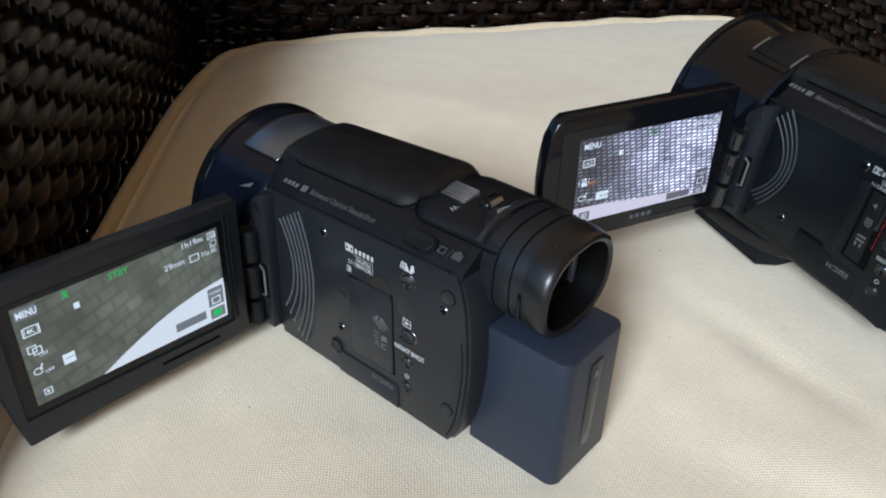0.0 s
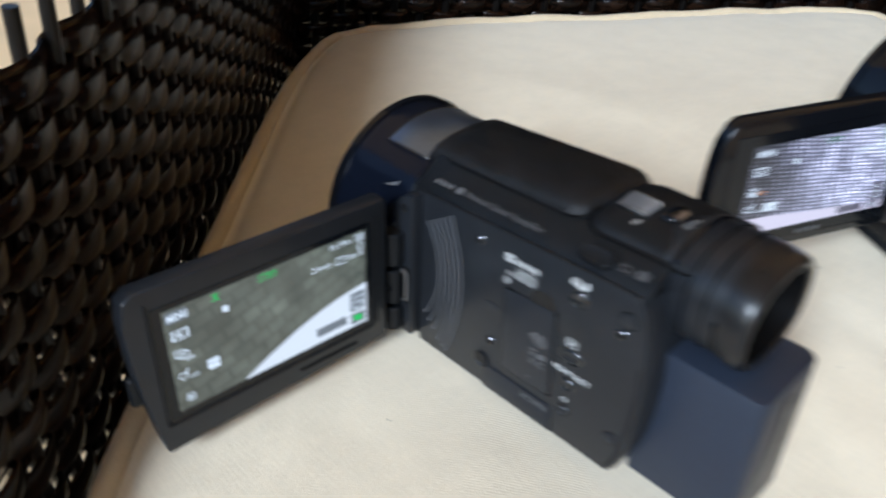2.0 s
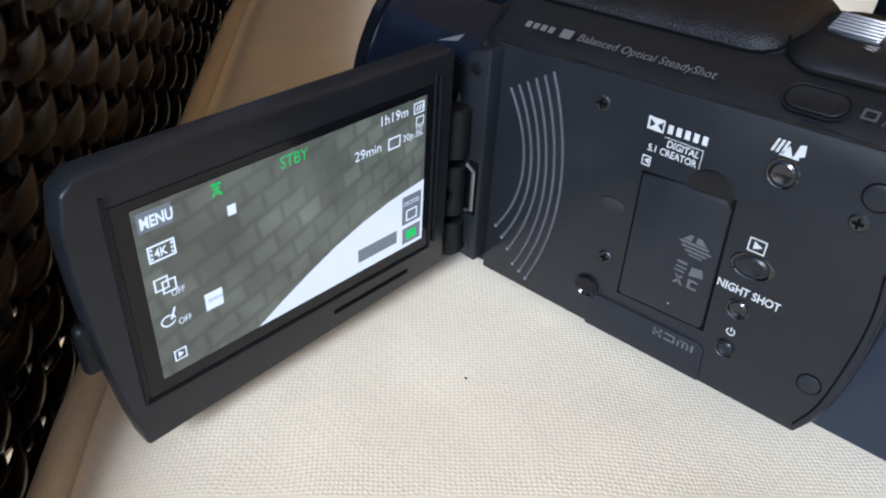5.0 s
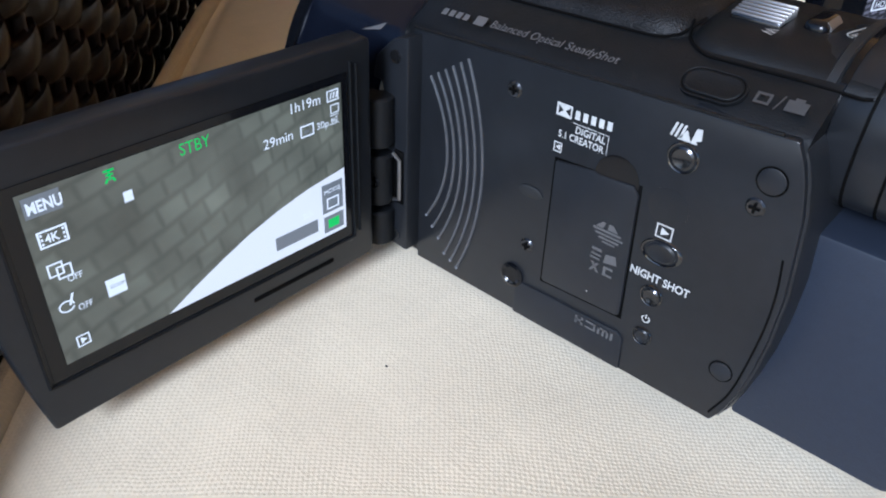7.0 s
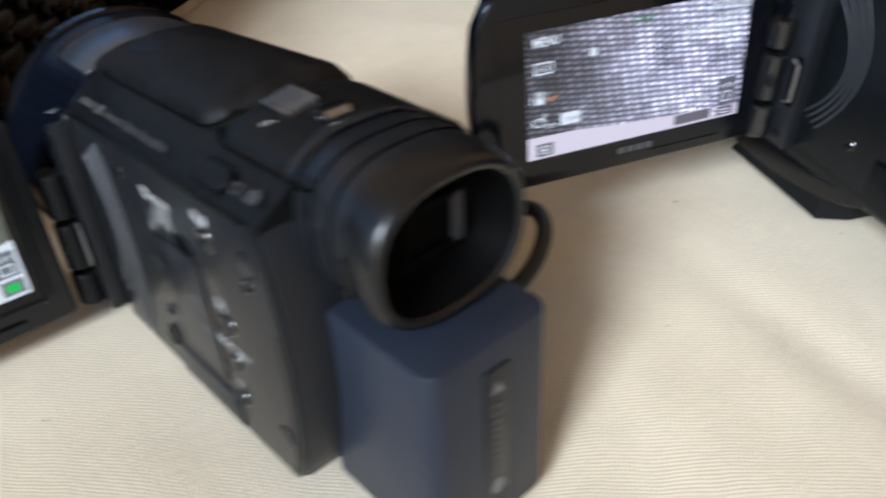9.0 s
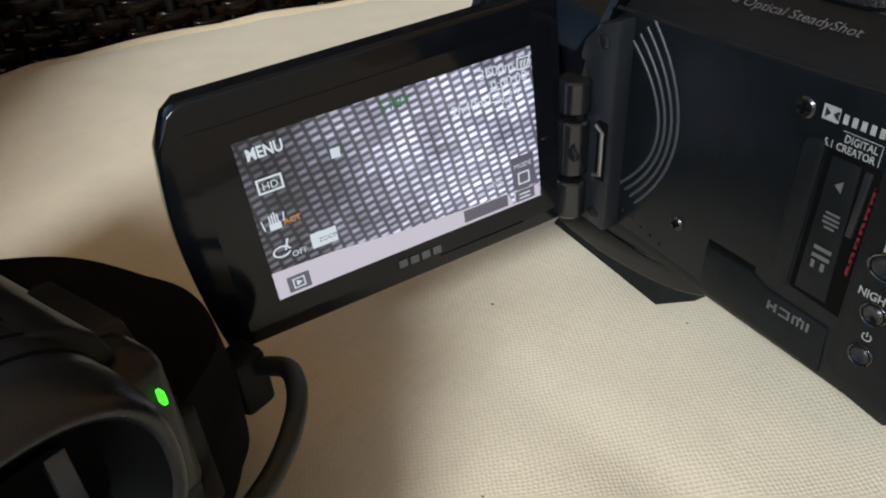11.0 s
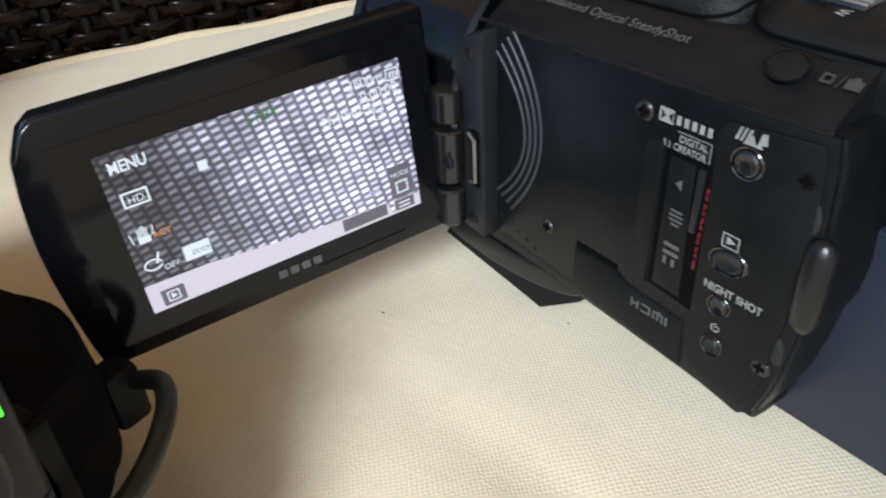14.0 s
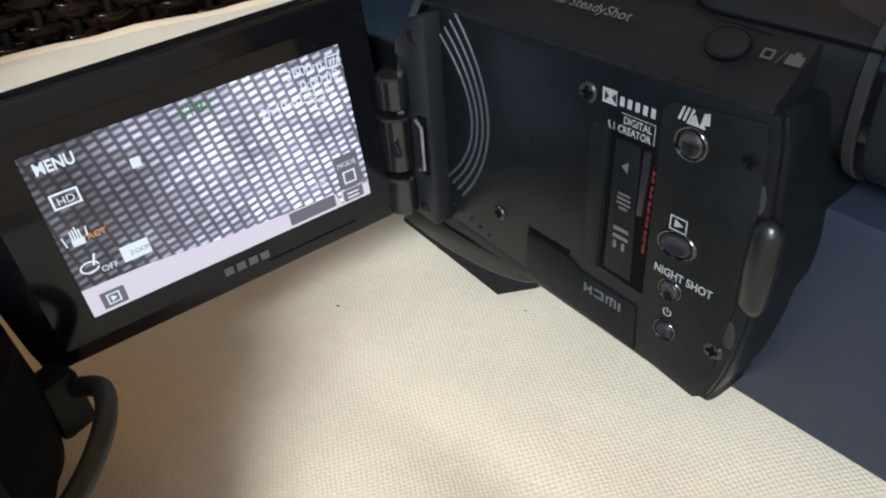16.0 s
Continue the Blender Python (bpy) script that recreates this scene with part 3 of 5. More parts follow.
def push_button(parent, x, z, r, stretch=1.0, material=None, label="round push button"):
    ringed = disc((0, 0, 0), (0, -1, 0), [(r * 1.3, -0.4), (r * 1.3, 0.25), (r * 1.25, 0.62), (r * 1.16, 0.82), (r * 1.06, 0.7), (r * 0.99, 0.3), (r * 0.98, -0.4)], 32)
    ringed.transform(Matrix.Translation((x, 0, z)) @ Matrix.Rotation(radians(-6), 4, "Y") @ Matrix.Diagonal((stretch, 1, 1, 1)))
    b = part("button_surround", ringed, RINGED, parent, "glossy black ring round a button")
    cap = disc((0, 0, 0), (0, -1, 0), [(r * 0.92, -0.4), (r * 0.92, 0.75), (r * 0.74, 1.05), (r * 0.45, 0.78), (r * 0.12, 0.62)], 32)
    cap.transform(Matrix.Translation((x, 0, z)) @ Matrix.Rotation(radians(-6), 4, "Y") @ Matrix.Diagonal((stretch, 1, 1, 1)))
    part("button", cap, material or SATIN, b, label)
    return b


def panel_sheet(o=(0, 0, 0)):
    return basis(o, (1, 0, 0), (0, 0, 1))


def body_shell(root, rear, top_front, top_rear, label, raise_z=0.0):
    """Main housing, lofted along x."""
    def section(x, y0, y1, zs, zt, hump, z0=0.0):
        # up the near side, over the top, down the far side
        return [(x, y0 + 1.2, z0), (x, y0, z0 + 1.5), (x, y0, zs * 0.5), (x, y0, zs - 1), (x, y0 + 0.8, zs + 0.6), (x, y0 + 5, zs + 3.2), (x, y0 + 10, zs + 7.0),
                (x, y0 + 15, zt - 2.2), (x, y0 + 21, zt), (x, 29, zt + hump), (x, y1 - 17, zt + 0.2), (x, y1 - 10, zt - 4), (x, y1 - 4, zt - 12), (x, y1, zs * 0.55), (x, y1 - 1, 10), (x, y1 - 5, z0 + 1.5), (x, y1 - 8, z0)]
    rings = []
    for x, y0, y1, zs, zt, hump, z0 in ((-8, 6, 52, 57, 71, 0, 6 + raise_z), (-6, 2, 55, 60, 73, 0, 2 + raise_z), (-2, 0.6, 56, top_front, 74.5, 0, raise_z), (20, 0.6, 57, top_front + 1, 75, 0, raise_z), (50, 0.6, 57, top_front + 2, 75, 0, raise_z),
                                        (70, 0.6, 57, top_rear - 0.6, 75, 0, raise_z), (rear - 8, 0.6, 57, top_rear, 74.5, 0, raise_z), (rear - 2, 0.9, 56, top_rear + 0.3, 74, 0, raise_z)):
        rings.append(section(x, y0, y1, zs, zt, hump, z0))
    return part("body", bevelled(loft(rings), 0.5, 1, 50), PLASTIC, root, label, 40)


def rear_block(root, outline, material=None):
    """Curved rear of the housing, behind the side panel's edge, to the far side."""
    pts = [(x + 0.8, z) for x, z in outline] + [(outline[-1][0] - 20, outline[-1][1] + 0.4), (outline[0][0] - 20, outline[0][1])]
    return part("rear_housing", prism(pts, 0.7, 55, 1.2, 2), material or SATIN, root, "curved satin black rear housing")


def lens_hood(root, y, z, r, x0, x1, mark=True):
    n = 56
    out = []
    for x, k in ((x0, 1.0), (x0 - 1.0, 1.03), (x0 - 6, 1.03), ((x0 + x1) / 2, 1.02), (x1 + 7, 1.05), (x1 + 3, 1.06), (x1, 1.05)):
        out.append(ring(x, y, z, r * k, r * k, 2.0, n))
    inner = [ring(x, y, z, r * k, r * k, 2.0, n) for x, k in ((x1 - 0.2, 1.0), (x1 + 3, 0.93), (x1 + 7, 0.88))]
    hood = part("lens_hood", loft(out + inner), HOOD if mark else GLOSS, root, "glossy blue-black lens barrel" if mark else "black lens barrel", 40)
    part("front_ring", loft([ring(x, y, z, r * k, r * k, 2.0, n) for x, k in ((x1 + 2.6, 1.07), (x1 + 2.4, 1.085), (x1 - 0.4, 1.085), (x1 - 0.8, 1.06))]), GLOSS, hood, "glossy black front rim", 40)
    part("lens_glass", disc((x1 + 8, y, z), (-1, 0, 0), [(r * 0.86, 0), (r * 0.7, 2), (r * 0.4, 3.2), (0.3, 3.6)], 40), LENS, hood, "dark curved lens glass")
    # curved metal plate over the top of the barrel, with a bright bevelled rim
    a1, a2, xa, xb = 56, 121, x0 - 1.5, x0 - 21.5
    rings = []
    for x, kk in ((xa, 1.04), (xa - 1, 1.052), (xb + 1, 1.057), (xb, 1.04)):
        rings.append([(x, y + r * kk * math.cos(a), z + r * kk * math.sin(a)) for a in [radians(a1 + (a2 - a1) * i / 20) for i in range(21)]]
                     + [(x, y + r * (kk - 0.03) * math.cos(a), z + r * (kk - 0.03) * math.sin(a)) for a in [radians(a2 - (a2 - a1) * i / 20) for i in range(21)]])
    plate = part("top_plate", loft(rings), BRUSHED if mark else PLASTIC, hood, "brushed blue-grey metal plate" if mark else "black plate")
    edge = [(x, y + r * 1.05 * math.cos(radians(a)), z + r * 1.05 * math.sin(radians(a))) for x, a in [(xb + 0.2, a1 + (a2 - a1) * i / 12) for i in range(13)] + [(xb + (xa - xb) * i / 8, a2) for i in range(1, 9)] + ([(xa, a2 - 6)] if mark else [])]
    if mark:
        part("plate_rim", tube(edge, 0.5, 8), STEEL, plate, "polished dark rim of the plate", 60)
    else:
        for x in (xa, xb):
            part("plate_rim", tube([(x, y + r * 1.055 * math.cos(radians(a2 - b)), z + r * 1.055 * math.sin(radians(a2 - b))) for b in range(0, 15, 2)], 0.45, 8), SILVER, plate, "bright bevel at the plate's end", 60)
        part("plate_flank", bevelled(loft([[(x, y + r * k * math.cos(radians(a)), z + r * k * math.sin(radians(a))) for k, a in ((1.0, a2 + 5.5), (1.045, a2 + 5), (1.05, a2 + 0.6), (1.0, a2 + 0.6))] for x in (xa, xb)]), 0.2, 1), GLOSS, plate, "glossy black flank of the plate")
    if mark:
        a0 = radians(140)
        tri = [(x0 - 5.5, a0 - 0.03), (x0 - 6.5, a0 + 0.03), (x0 - 12, a0 + 0.07)]
        b2 = bmesh.new()
        b2.faces.new([b2.verts.new((x, y + r * 1.034 * math.cos(a), z + r * 1.034 * math.sin(a))) for x, a in tri])
        part("pointer_mark", b2, INK_DIM, hood, "pale pointed mark", 0)
    return hood


def hump(root, name, material, label, x0, x1, near, far, base, tops, front, rear):
    """A raised cover along the top: x0 to x1 in plan with rounded corners of radius front and rear, tops the heights along it."""
    rings, n = [], 26
    for i in range(n + 1):
        t = 0.5 - 0.5 * math.cos(math.pi * i / n)
        x = x0 + (x1 - x0) * t
        inset = 0.0
        if x - x0 < front:
            inset = front - math.sqrt(max(front**2 - (front - (x - x0)) ** 2, 0))
        if x1 - x < rear:
            inset = rear - math.sqrt(max(rear**2 - (rear - (x1 - x)) ** 2, 0))
        a, b = near + 0.85 * inset, far - 0.5 * inset
        zt = tops[0] + (tops[1] - tops[0]) * t - 0.42 * inset
        rings.append([(x, a + 0.6, base), (x, a, base + (zt - base) * 0.5), (x, a + 0.4, zt - 4.6), (x, a + 1.5, zt - 2.9), (x, a + 3.2, zt - 1.8), (x, a + 9, zt - 0.3), (x, (a + b) / 2, zt + 0.5),
                      (x, b - 8, zt - 0.6), (x, b - 4, zt - 2.4), (x, b - 1.4, zt - 5.2), (x, b, zt - 9), (x, b - 0.6, base)])
    return part(name, loft(rings), material, root, label, 50)


def hump_seam(root, x0, x1, near, front, rear, height):
    """Dark groove round the foot of a raised cover."""
    pts = []
    for i in range(25):
        x = x0 + (x1 - x0) * i / 24
        inset = 0.0
        if x - x0 < front:
            inset = front - math.sqrt(max(front**2 - (front - (x - x0)) ** 2, 0))
        if x1 - x < rear:
            inset = rear - math.sqrt(max(rear**2 - (rear - (x1 - x)) ** 2, 0))
        y = near - 0.35 + 0.85 * inset
        pts.append((x, y, height(x, y)))
    return part("cover_seam", tube(pts, 0.32, 6), VOID, root)


def shoulder_height(top_front, top_rear):
    """Height of the sloping shoulder of a housing at x, y."""
    def height(x, y):
        zs = top_front + (top_rear - top_front) * min(max(x / 80, 0), 1)
        return zs + (3.2 + (y - 5.6) * 0.76 if y < 10.6 else 7.0 + (y - 10.6) * 0.5)
    return height


def viewfinder(root, x0, x1, y, z, ry, rz):
    n = 48
    v = part("viewfinder", loft([ring(x, y, z, ry * a, rz * b, 2.7, n) for x, a, b in ((x0 - 14, 0.8, 0.78), (x0, 0.93, 0.93), (x0 + 1.2, 0.97, 0.97), (x0 + 12, 0.98, 0.97), (x1 - 8, 0.97, 0.96), (x1 - 8.5, 0.8, 0.8), (x1 - 14, 0.78, 0.78))]), SATIN, root, "satin black viewfinder barrel", 40)
    part("grip_band", loft([ring(x, y, z, ry * k, rz * k, 2.7, n) for x, k in ((x0 - 1.6, 0.94), (x0 - 1.2, 0.985), (x0 + 0.4, 0.995), (x0 + 0.7, 0.97))]), GREY, v, "finely grained band round the barrel")
    for xs in (x0 + 7.5, x0 + 13.5):
        part("barrel_seam", loft([ring(x, y, z, ry * k, rz * k, 2.7, n) for x, k in ((xs - 0.35, 0.97), (xs - 0.2, 0.986), (xs + 0.2, 0.986), (xs + 0.35, 0.97))]), VOID, v)
    part("seam_ring", loft([ring(x, y, z, ry * 0.99, rz * 0.985, 2.7, n) for x in (x0 + 1.0, x0 + 2.2)]), GLOSS, v)
    cup = [ring(x, y + c, z - 0.5 * k, ry * a, rz * b, p, n) for x, c, k, a, b, p in ((x1 - 9, 0.0, 0, 0.985, 0.975, 2.7), (x1 - 5, -0.3, 1, 1.0, 1.0, 2.6), (x1 - 2.2, -0.5, 2, 1.0, 1.01, 2.5), (x1 - 0.8, -0.5, 2, 0.985, 0.99, 2.45),
                                                                                      (x1 + 0.1, -0.5, 2, 0.945, 0.94, 2.4), (x1 + 0.1, -0.5, 2, 0.905, 0.885, 2.4), (x1 - 0.7, -0.5, 2, 0.865, 0.835, 2.4))]
    part("eyecup", loft(cup, caps=False), RUBBER, v, "moulded black rubber eyecup", 50)
    # the cup's inner wall, coloured near black in place of shade
    well = [ring(x, y + c, z - 0.9, ry * a, rz * b, p, n) for x, c, a, b, p in ((x1 - 0.7, -0.5, 0.865, 0.835, 2.4), (x1 - 2.6, -0.4, 0.82, 0.785, 2.4), (x1 - 6, -0.2, 0.74, 0.68, 2.6), (x1 - 8.5, 0.0, 0.62, 0.56, 3))]
    bm = loft(well, caps=False)
    bm.faces.new([bm.verts[len(bm.verts) - n + i] for i in range(n)]) if bm.verts.ensure_lookup_table() is None else None
    part("eyecup_well", bm, VOID, v, "inside of the eyecup with its shade in the colour", 50)
    part("slit", box((x1 - 10, y - ry * 0.99 - 0.3, z - 8), (x1 - 8.6, y - ry * 0.9, z + 1), 0.4), GLOSS, v)
    xw, y, z = x1 - 7.0, y + 0.6, z - 0.8
    # three sides of the frame take near black as shade; one stays grey
    part("window_frame", joined(box((xw - 2, y - 8, z - 6.2), (xw, y - 6.2, z + 6.2), 0.3), box((xw - 2, y - 6.2, z + 4.4), (xw, y + 6.2, z + 6.2), 0.3), box((xw - 2, y - 6.2, z - 6.2), (xw, y + 6.2, z - 4.4), 0.3)), VOID, v)
    part("window_side", box((xw - 2, y + 4.6, z - 5.4), (xw + 0.2, y + 7.4, z + 5.4), 0.3), SLATE, v, "grey side of the eyepiece window")
    part("eyepiece_glass", box((xw - 1.6, y - 6.2, z - 4.4), (xw - 1.0, y + 6.2, z + 4.4), 0.2), VOID, v, "dark eyepiece window")
    return v


def battery(root, x0, x1, y0, y1, z0, z1, text=True):
    pts = [(x0, z0), (x1 + 0.8, z0), (x1, z1), (x0, z1)]
    b2 = prism(pts, y0, y1, 0, 1)
    upright = [e for e in b2.edges if abs((e.verts[0].co - e.verts[1].co).normalized().z) > 0.9 and e.verts[0].co.x > x1 - 2]
    bmesh.ops.bevel(b2, geom=upright, offset=4.2, segments=5, affect="EDGES", profile=0.5)
    rest = [e for e in b2.edges if len(e.link_faces) == 2 and e.calc_face_angle(0) > radians(40)]
    bmesh.ops.bevel(b2, geom=rest, offset=1.0, segments=2, affect="EDGES", profile=0.5)
    bat = part("battery_pack", b2, BATTERY, root, "slate-blue plastic battery pack", 35)
    ym = (y0 + y1) / 2
    part("label_recess", box((x1 - 0.4, ym - 3.2, z0 + 9), (x1 + 0.75, ym + 3.2, z1 - 6), 0.3), SATIN, bat, "dark recessed label strip")
    if text:
        sheet = basis((x1 + 0.72, ym, (z0 + z1) / 2), (0, 0, 1), (0, -1, 0))
        part("arrow_print", flat([[(13, -1.6), (16, 0), (13, 1.6)]], 0.12), INK_MID, bat, "pale printed arrow", 0, sheet)
        part("disc_print", flat([[(-13.8 + 2.3 * math.cos(a), 1.9 * math.sin(a)) for a in [2 * math.pi * i / 24 for i in range(24)]]], 0.12), INK_MID, bat, "pale printed disc", 0, sheet)
        marks = [bar(7, -1.5, 7.6, 1.5), bar(9.4, -1.5, 10, 1.5), bar(7, 1.0, 10, 1.5), bar(7, -1.5, 10, -1.0)]
        marks += [bar(-9.5 + 2.0 * i, -0.8, -8.3 + 2.0 * i, 0.9) for i in range(8)]
        part("printing", flat(marks, 0.12), INK_DIM, bat, "grey printed marks", 0, sheet)
    return bat


def hinge(root, z0, z1, x=-5.0, silver=False):
    """Two-barrel hinge between side panel and screen."""
    h = part("hinge_bracket", prism([(-9.5, z1 - 10), (-8, z1 - 3), (-3, z1 + 2), (2.4, z1 + 4), (2.4, z0 - 1), (-9.5, z0)], -5.2, 3, 0.8), SATIN, root, "black hinge bracket")
    zs = [z0 + 1, z0 + 11, z0 + 13, z0 + 27, z0 + 29, z1 - 11]
    for k in range(3):
        part("hinge_barrel", disc((x, -7.4, zs[2 * k]), (0, 0, 1), [(3.4, 0), (3.9, 0.5), (3.9, zs[2 * k + 1] - zs[2 * k] - 0.5), (3.4, zs[2 * k + 1] - zs[2 * k])], 24), STEEL if silver else PLASTIC, h, "dark steel hinge barrel" if silver else "")
    part("hinge_clip", tube([(-1.5, -6.0, z0 + 14), (1.0, -6.4, z0 + 15), (1.0, -6.4, z0 + 26), (-1.5, -6.0, z0 + 27)], 0.5, 8), SILVER, h, "bright wire clip")
    part("hinge_slot", box((-1.5, -5.6, z0 + 13), (1.4, -4.9, z0 + 28), 0.2), VOID, h)
    for zz in (z1 - 1.5, z0 + 20, z0 + 3):
        part("hinge_screw", disc((-1.4 if zz != z0 + 20 else -3.5, -5.2 if zz != z0 + 20 else -10.6, zz), (0, -1, 0), [(1.6, -0.3), (1.6, 0.3), (1.1, 0.5), (0.2, 0.3)], 16), STEEL, h)
    return h


def arcs(root, starts, r=0.5, material=None, beads=False):
    """Curved ribs of the loudspeaker relief, each an arc from top to bottom."""
    for x, zt, zb, b in starts:
        pts = []
        for i in range(15):
            t = i / 14
            z = zt + (zb - zt) * t
            pts.append((x + b * 4 * t * (1 - t), -0.5, z))
        part("speaker_rib", tube(pts, r, 8), material or RIB, root, smooth=80)
        if beads:
            part("rib_end", disc((pts[-1][0], -0.4, pts[-1][2]), (0, -1, 0), [(0.5, 0), (0.45, 0.45), (0.1, 0.6)], 10), BEAD, root, "bright bead at the rib's end")


def screen_housing(root, m, w, z0, z1, active, label, bulge=6.0, thick=6.0, glass=None, ridge=True, slope=3.0, material=None, tuck=0.0):
    """Folding screen. Its own x faces out of the display, y runs from -w to 0 at the hinge, z up."""
    outline = [(0, z0 + 1), (0, z1 - 1), (-1, z1), (-w + 3, z1 + 0.6), (-w, z1 - 1.5)]
    for i in range(1, 9):
        t = i / 9
        outline.append((-w - bulge * math.sin(math.pi * (0.12 + 0.88 * t)) * (1 - 0.35 * t) + (3.6 - tuck) * t, z1 - 1.5 + (z0 - z1 + 3.0) * t))
    outline = [(y, z - slope * min(1, -y / w) * max(0, (z1 - z) / (z1 - z0))) for y, z in outline + [(-w + 4.2 - tuck, z0), (-1, z0)]]
    b2 = bmesh.new()
    front = [b2.verts.new((0, y, z)) for y, z in outline]
    back = [b2.verts.new((-thick, y, z)) for y, z in outline]
    b2.faces.new(front), b2.faces.new(back[::-1])
    for i in range(len(front)):
        j = (i + 1) % len(front)
        b2.faces.new((front[i], back[i], back[j], front[j]))
    bmesh.ops.recalc_face_normals(b2, faces=b2.faces)
    s = part("screen_housing", bevelled(b2, 1.5 if ridge else 0.9, 3, 40), material or SATIN, root, label, 40, m)
    y0, y1, a0, a1 = active
    # sunk window: black glass frame slightly proud of the housing's face, then the lit area
    e = 3.0
    g = glass or (y0 - e, y1 + e * 0.6, a0 - e, a1 + 1.8)
    part("screen_glass", bevelled(loft([[(x, g[0], g[2]), (x, g[1], g[2]), (x, g[1], g[3]), (x, g[0], g[3])] for x in (-1.0, 0.25)]), 0.2, 1), GLOSS, s, "glossy black screen border", 30, m)
    if ridge:
        part("screen_lip", joined(*[tube(p, 0.35, 6) for p in ([(0.2, y0 - e - 1, a0 - e - 1), (0.2, y0 - e - 1, a1 + e + 1)], [(0.2, y0 - e - 1, a0 - e - 1), (0.2, y1 + e * 0.6 + 1, a0 - e - 1)], [(0.2, y1 + e * 0.6 + 1, a0 - e - 1), (0.2, y1 + e * 0.6 + 1, a1 + e + 1)], [(0.2, y1 + 4.5, a0 - e), (0.2, y1 + 4.5, a1 + e)])]), PLASTIC, s, smooth=60, m=m)
    part("bottom_slot", box((-0.3, -36, z0 + 3.2), (0.12, -13, z0 + 4.4), 0.1), VOID, s, m=m)
    if ridge:
        part("side_catch", box((-thick + 0.8, -w - 2.6, z0 + 18), (-2.0, -w + 3, z0 + 29), 1.4, 3), PLASTIC, s, m=m)
    return s


def display(s, m, active, material, label):
    y0, y1, a0, a1 = active
    b2 = bmesh.new()
    uv = b2.loops.layers.uv.new("UVMap")
    vs = [b2.verts.new((0.38, y, z)) for y, z in ((y0, a0), (y1, a0), (y1, a1), (y0, a1))]
    f = b2.faces.new(vs)
    k = (y1 - y0) / (a1 - a0)
    for lp, c in zip(f.loops, ((0, 0), (1, 0), (1, 1 / k), (0, 1 / k))):
        lp[uv].uv = c
    d = part("display", b2, material, s, label, 0, m)
    # pictures on the display: u to the right and v up, in mm from the lower left corner
    return m @ basis((0.38, y0, a0), (0, 1, 0), (0, 0, 1))


def captions(s, sheet, material, rows):
    for text, size, x, y, z, stretch in rows:
        part("picture_text", letters(text, size, x, y, z, stretch=stretch), material, s, "", 0, sheet)


def icons(s, sheet, name, bm, material, z=0.0):
    return part(name, bm, material, s, "", 0, sheet @ Matrix.Translation((0, 0, z)))


# ---- the first camcorder ----
cam_a = thing("camcorder", pose(0, 0, 0), "black camcorder with open folding screen and blue-grey battery on the cushion", "camcorder", "camcorders on the cushion")
body_shell(cam_a, 90, 62.6, 66.0, "matt black housing")
OUT_A = [(86.6, 66.3), (88.6, 62.5), (89.8, 59), (91.2, 53), (91.9, 46), (92.8, 36), (92.7, 26), (91.9, 17), (90.7, 9.7), (89.0, 4), (87, 0)]
rear_block(cam_a, OUT_A)
panel = part("side_panel", prism([(2.1, 0.2), (0.8, 30), (-0.3, 62.2), (30, 63.8), (60, 65.2), (84, 66.2)] + OUT_A, -0.5, 2, 0.45), SATIN, cam_a, "smooth black side panel with buttons")
part("panel_trim", tube(smooth_path([(90.4, -0.4, 44), (91.3, -0.4, 36), (91.2, -0.4, 26), (89.4, -0.4, 10.5), (86.4, -0.4, 2)], 5), 0.28, 6), VOID, panel)
part("panel_seam", tube([(-0.3, -0.35, 62.6), (30, -0.35, 64.2), (84, -0.35, 66.6)], 0.4, 6), GRAIN, panel)
lens_hood(cam_a, 28, 36.6, 34.6, -5, -38)
hump(cam_a, "top_cover", GRAIN, "grained black cover over the lens barrel", -7, 59, 11.0, 50, 60, (73.6, 78.2), 1.2, 8.0)
hump_seam(cam_a, 2, 59, 11.0, 1.0, 8.0, shoulder_height(63, 66))
hump(cam_a, "control_deck", PLASTIC, "matt black deck with zoom lever", 56, 95, 10.0, 49, 60, (76.4, 76.6), 9.0, 1.0)
hump_seam(cam_a, 57, 93, 10.0, 8.0, 0.5, shoulder_height(63, 66))
viewfinder(cam_a, 86.0, 112.8, 27.2, 63.1, 19.0, 15.7)
battery(cam_a, 88, 122.6, 9.8, 42.3, -4.5, 45.8)
hinge(cam_a, 5, 58)

arcs(panel, [(5.2 + 2.15 * i, 52.6 + 1.45 * i, 14.8 - 2.6 * i if i < 3 else 9.5 - 1.2 * i, 6.0) for i in range(6)], 0.42, beads=True)
for x, z in ((28.8, 56.9), (83.0, 52.0)):
    screw(panel, x, z, -0.5)
screw(panel, 36.4, 20.6, -0.5, 1.8)
for x, z, r in ((84.4, 57.8, 2.5), (86.2, 13.8, 2.2)):
    part("screw_plug", disc((x, -0.4, z), (0, -1, 0), [(r, -0.2), (r, 0.3), (r * 0.92, 0.4), (0.2, 0.38)], 24), DOOR, panel, "round dark rubber plug")
    part("plug_groove", disc((x, -0.45, z), (0, -1, 0), [(r * 1.16, -0.2), (r * 1.16, 0.09), (r, 0.09), (r, -0.2)], 24), VOID, panel)
oval = disc((0, 0, 0), (0, -1, 0), [(1.5, -0.2), (1.5, 0.4), (1.2, 0.55), (0.2, 0.55)], 24)
oval.transform(Matrix.Translation((35.8, -0.4, 34.8)) @ Matrix.Diagonal((2.1, 1, 1, 1)))
part("oval_plug", oval, GREY, panel, "oval grey rubber plug")
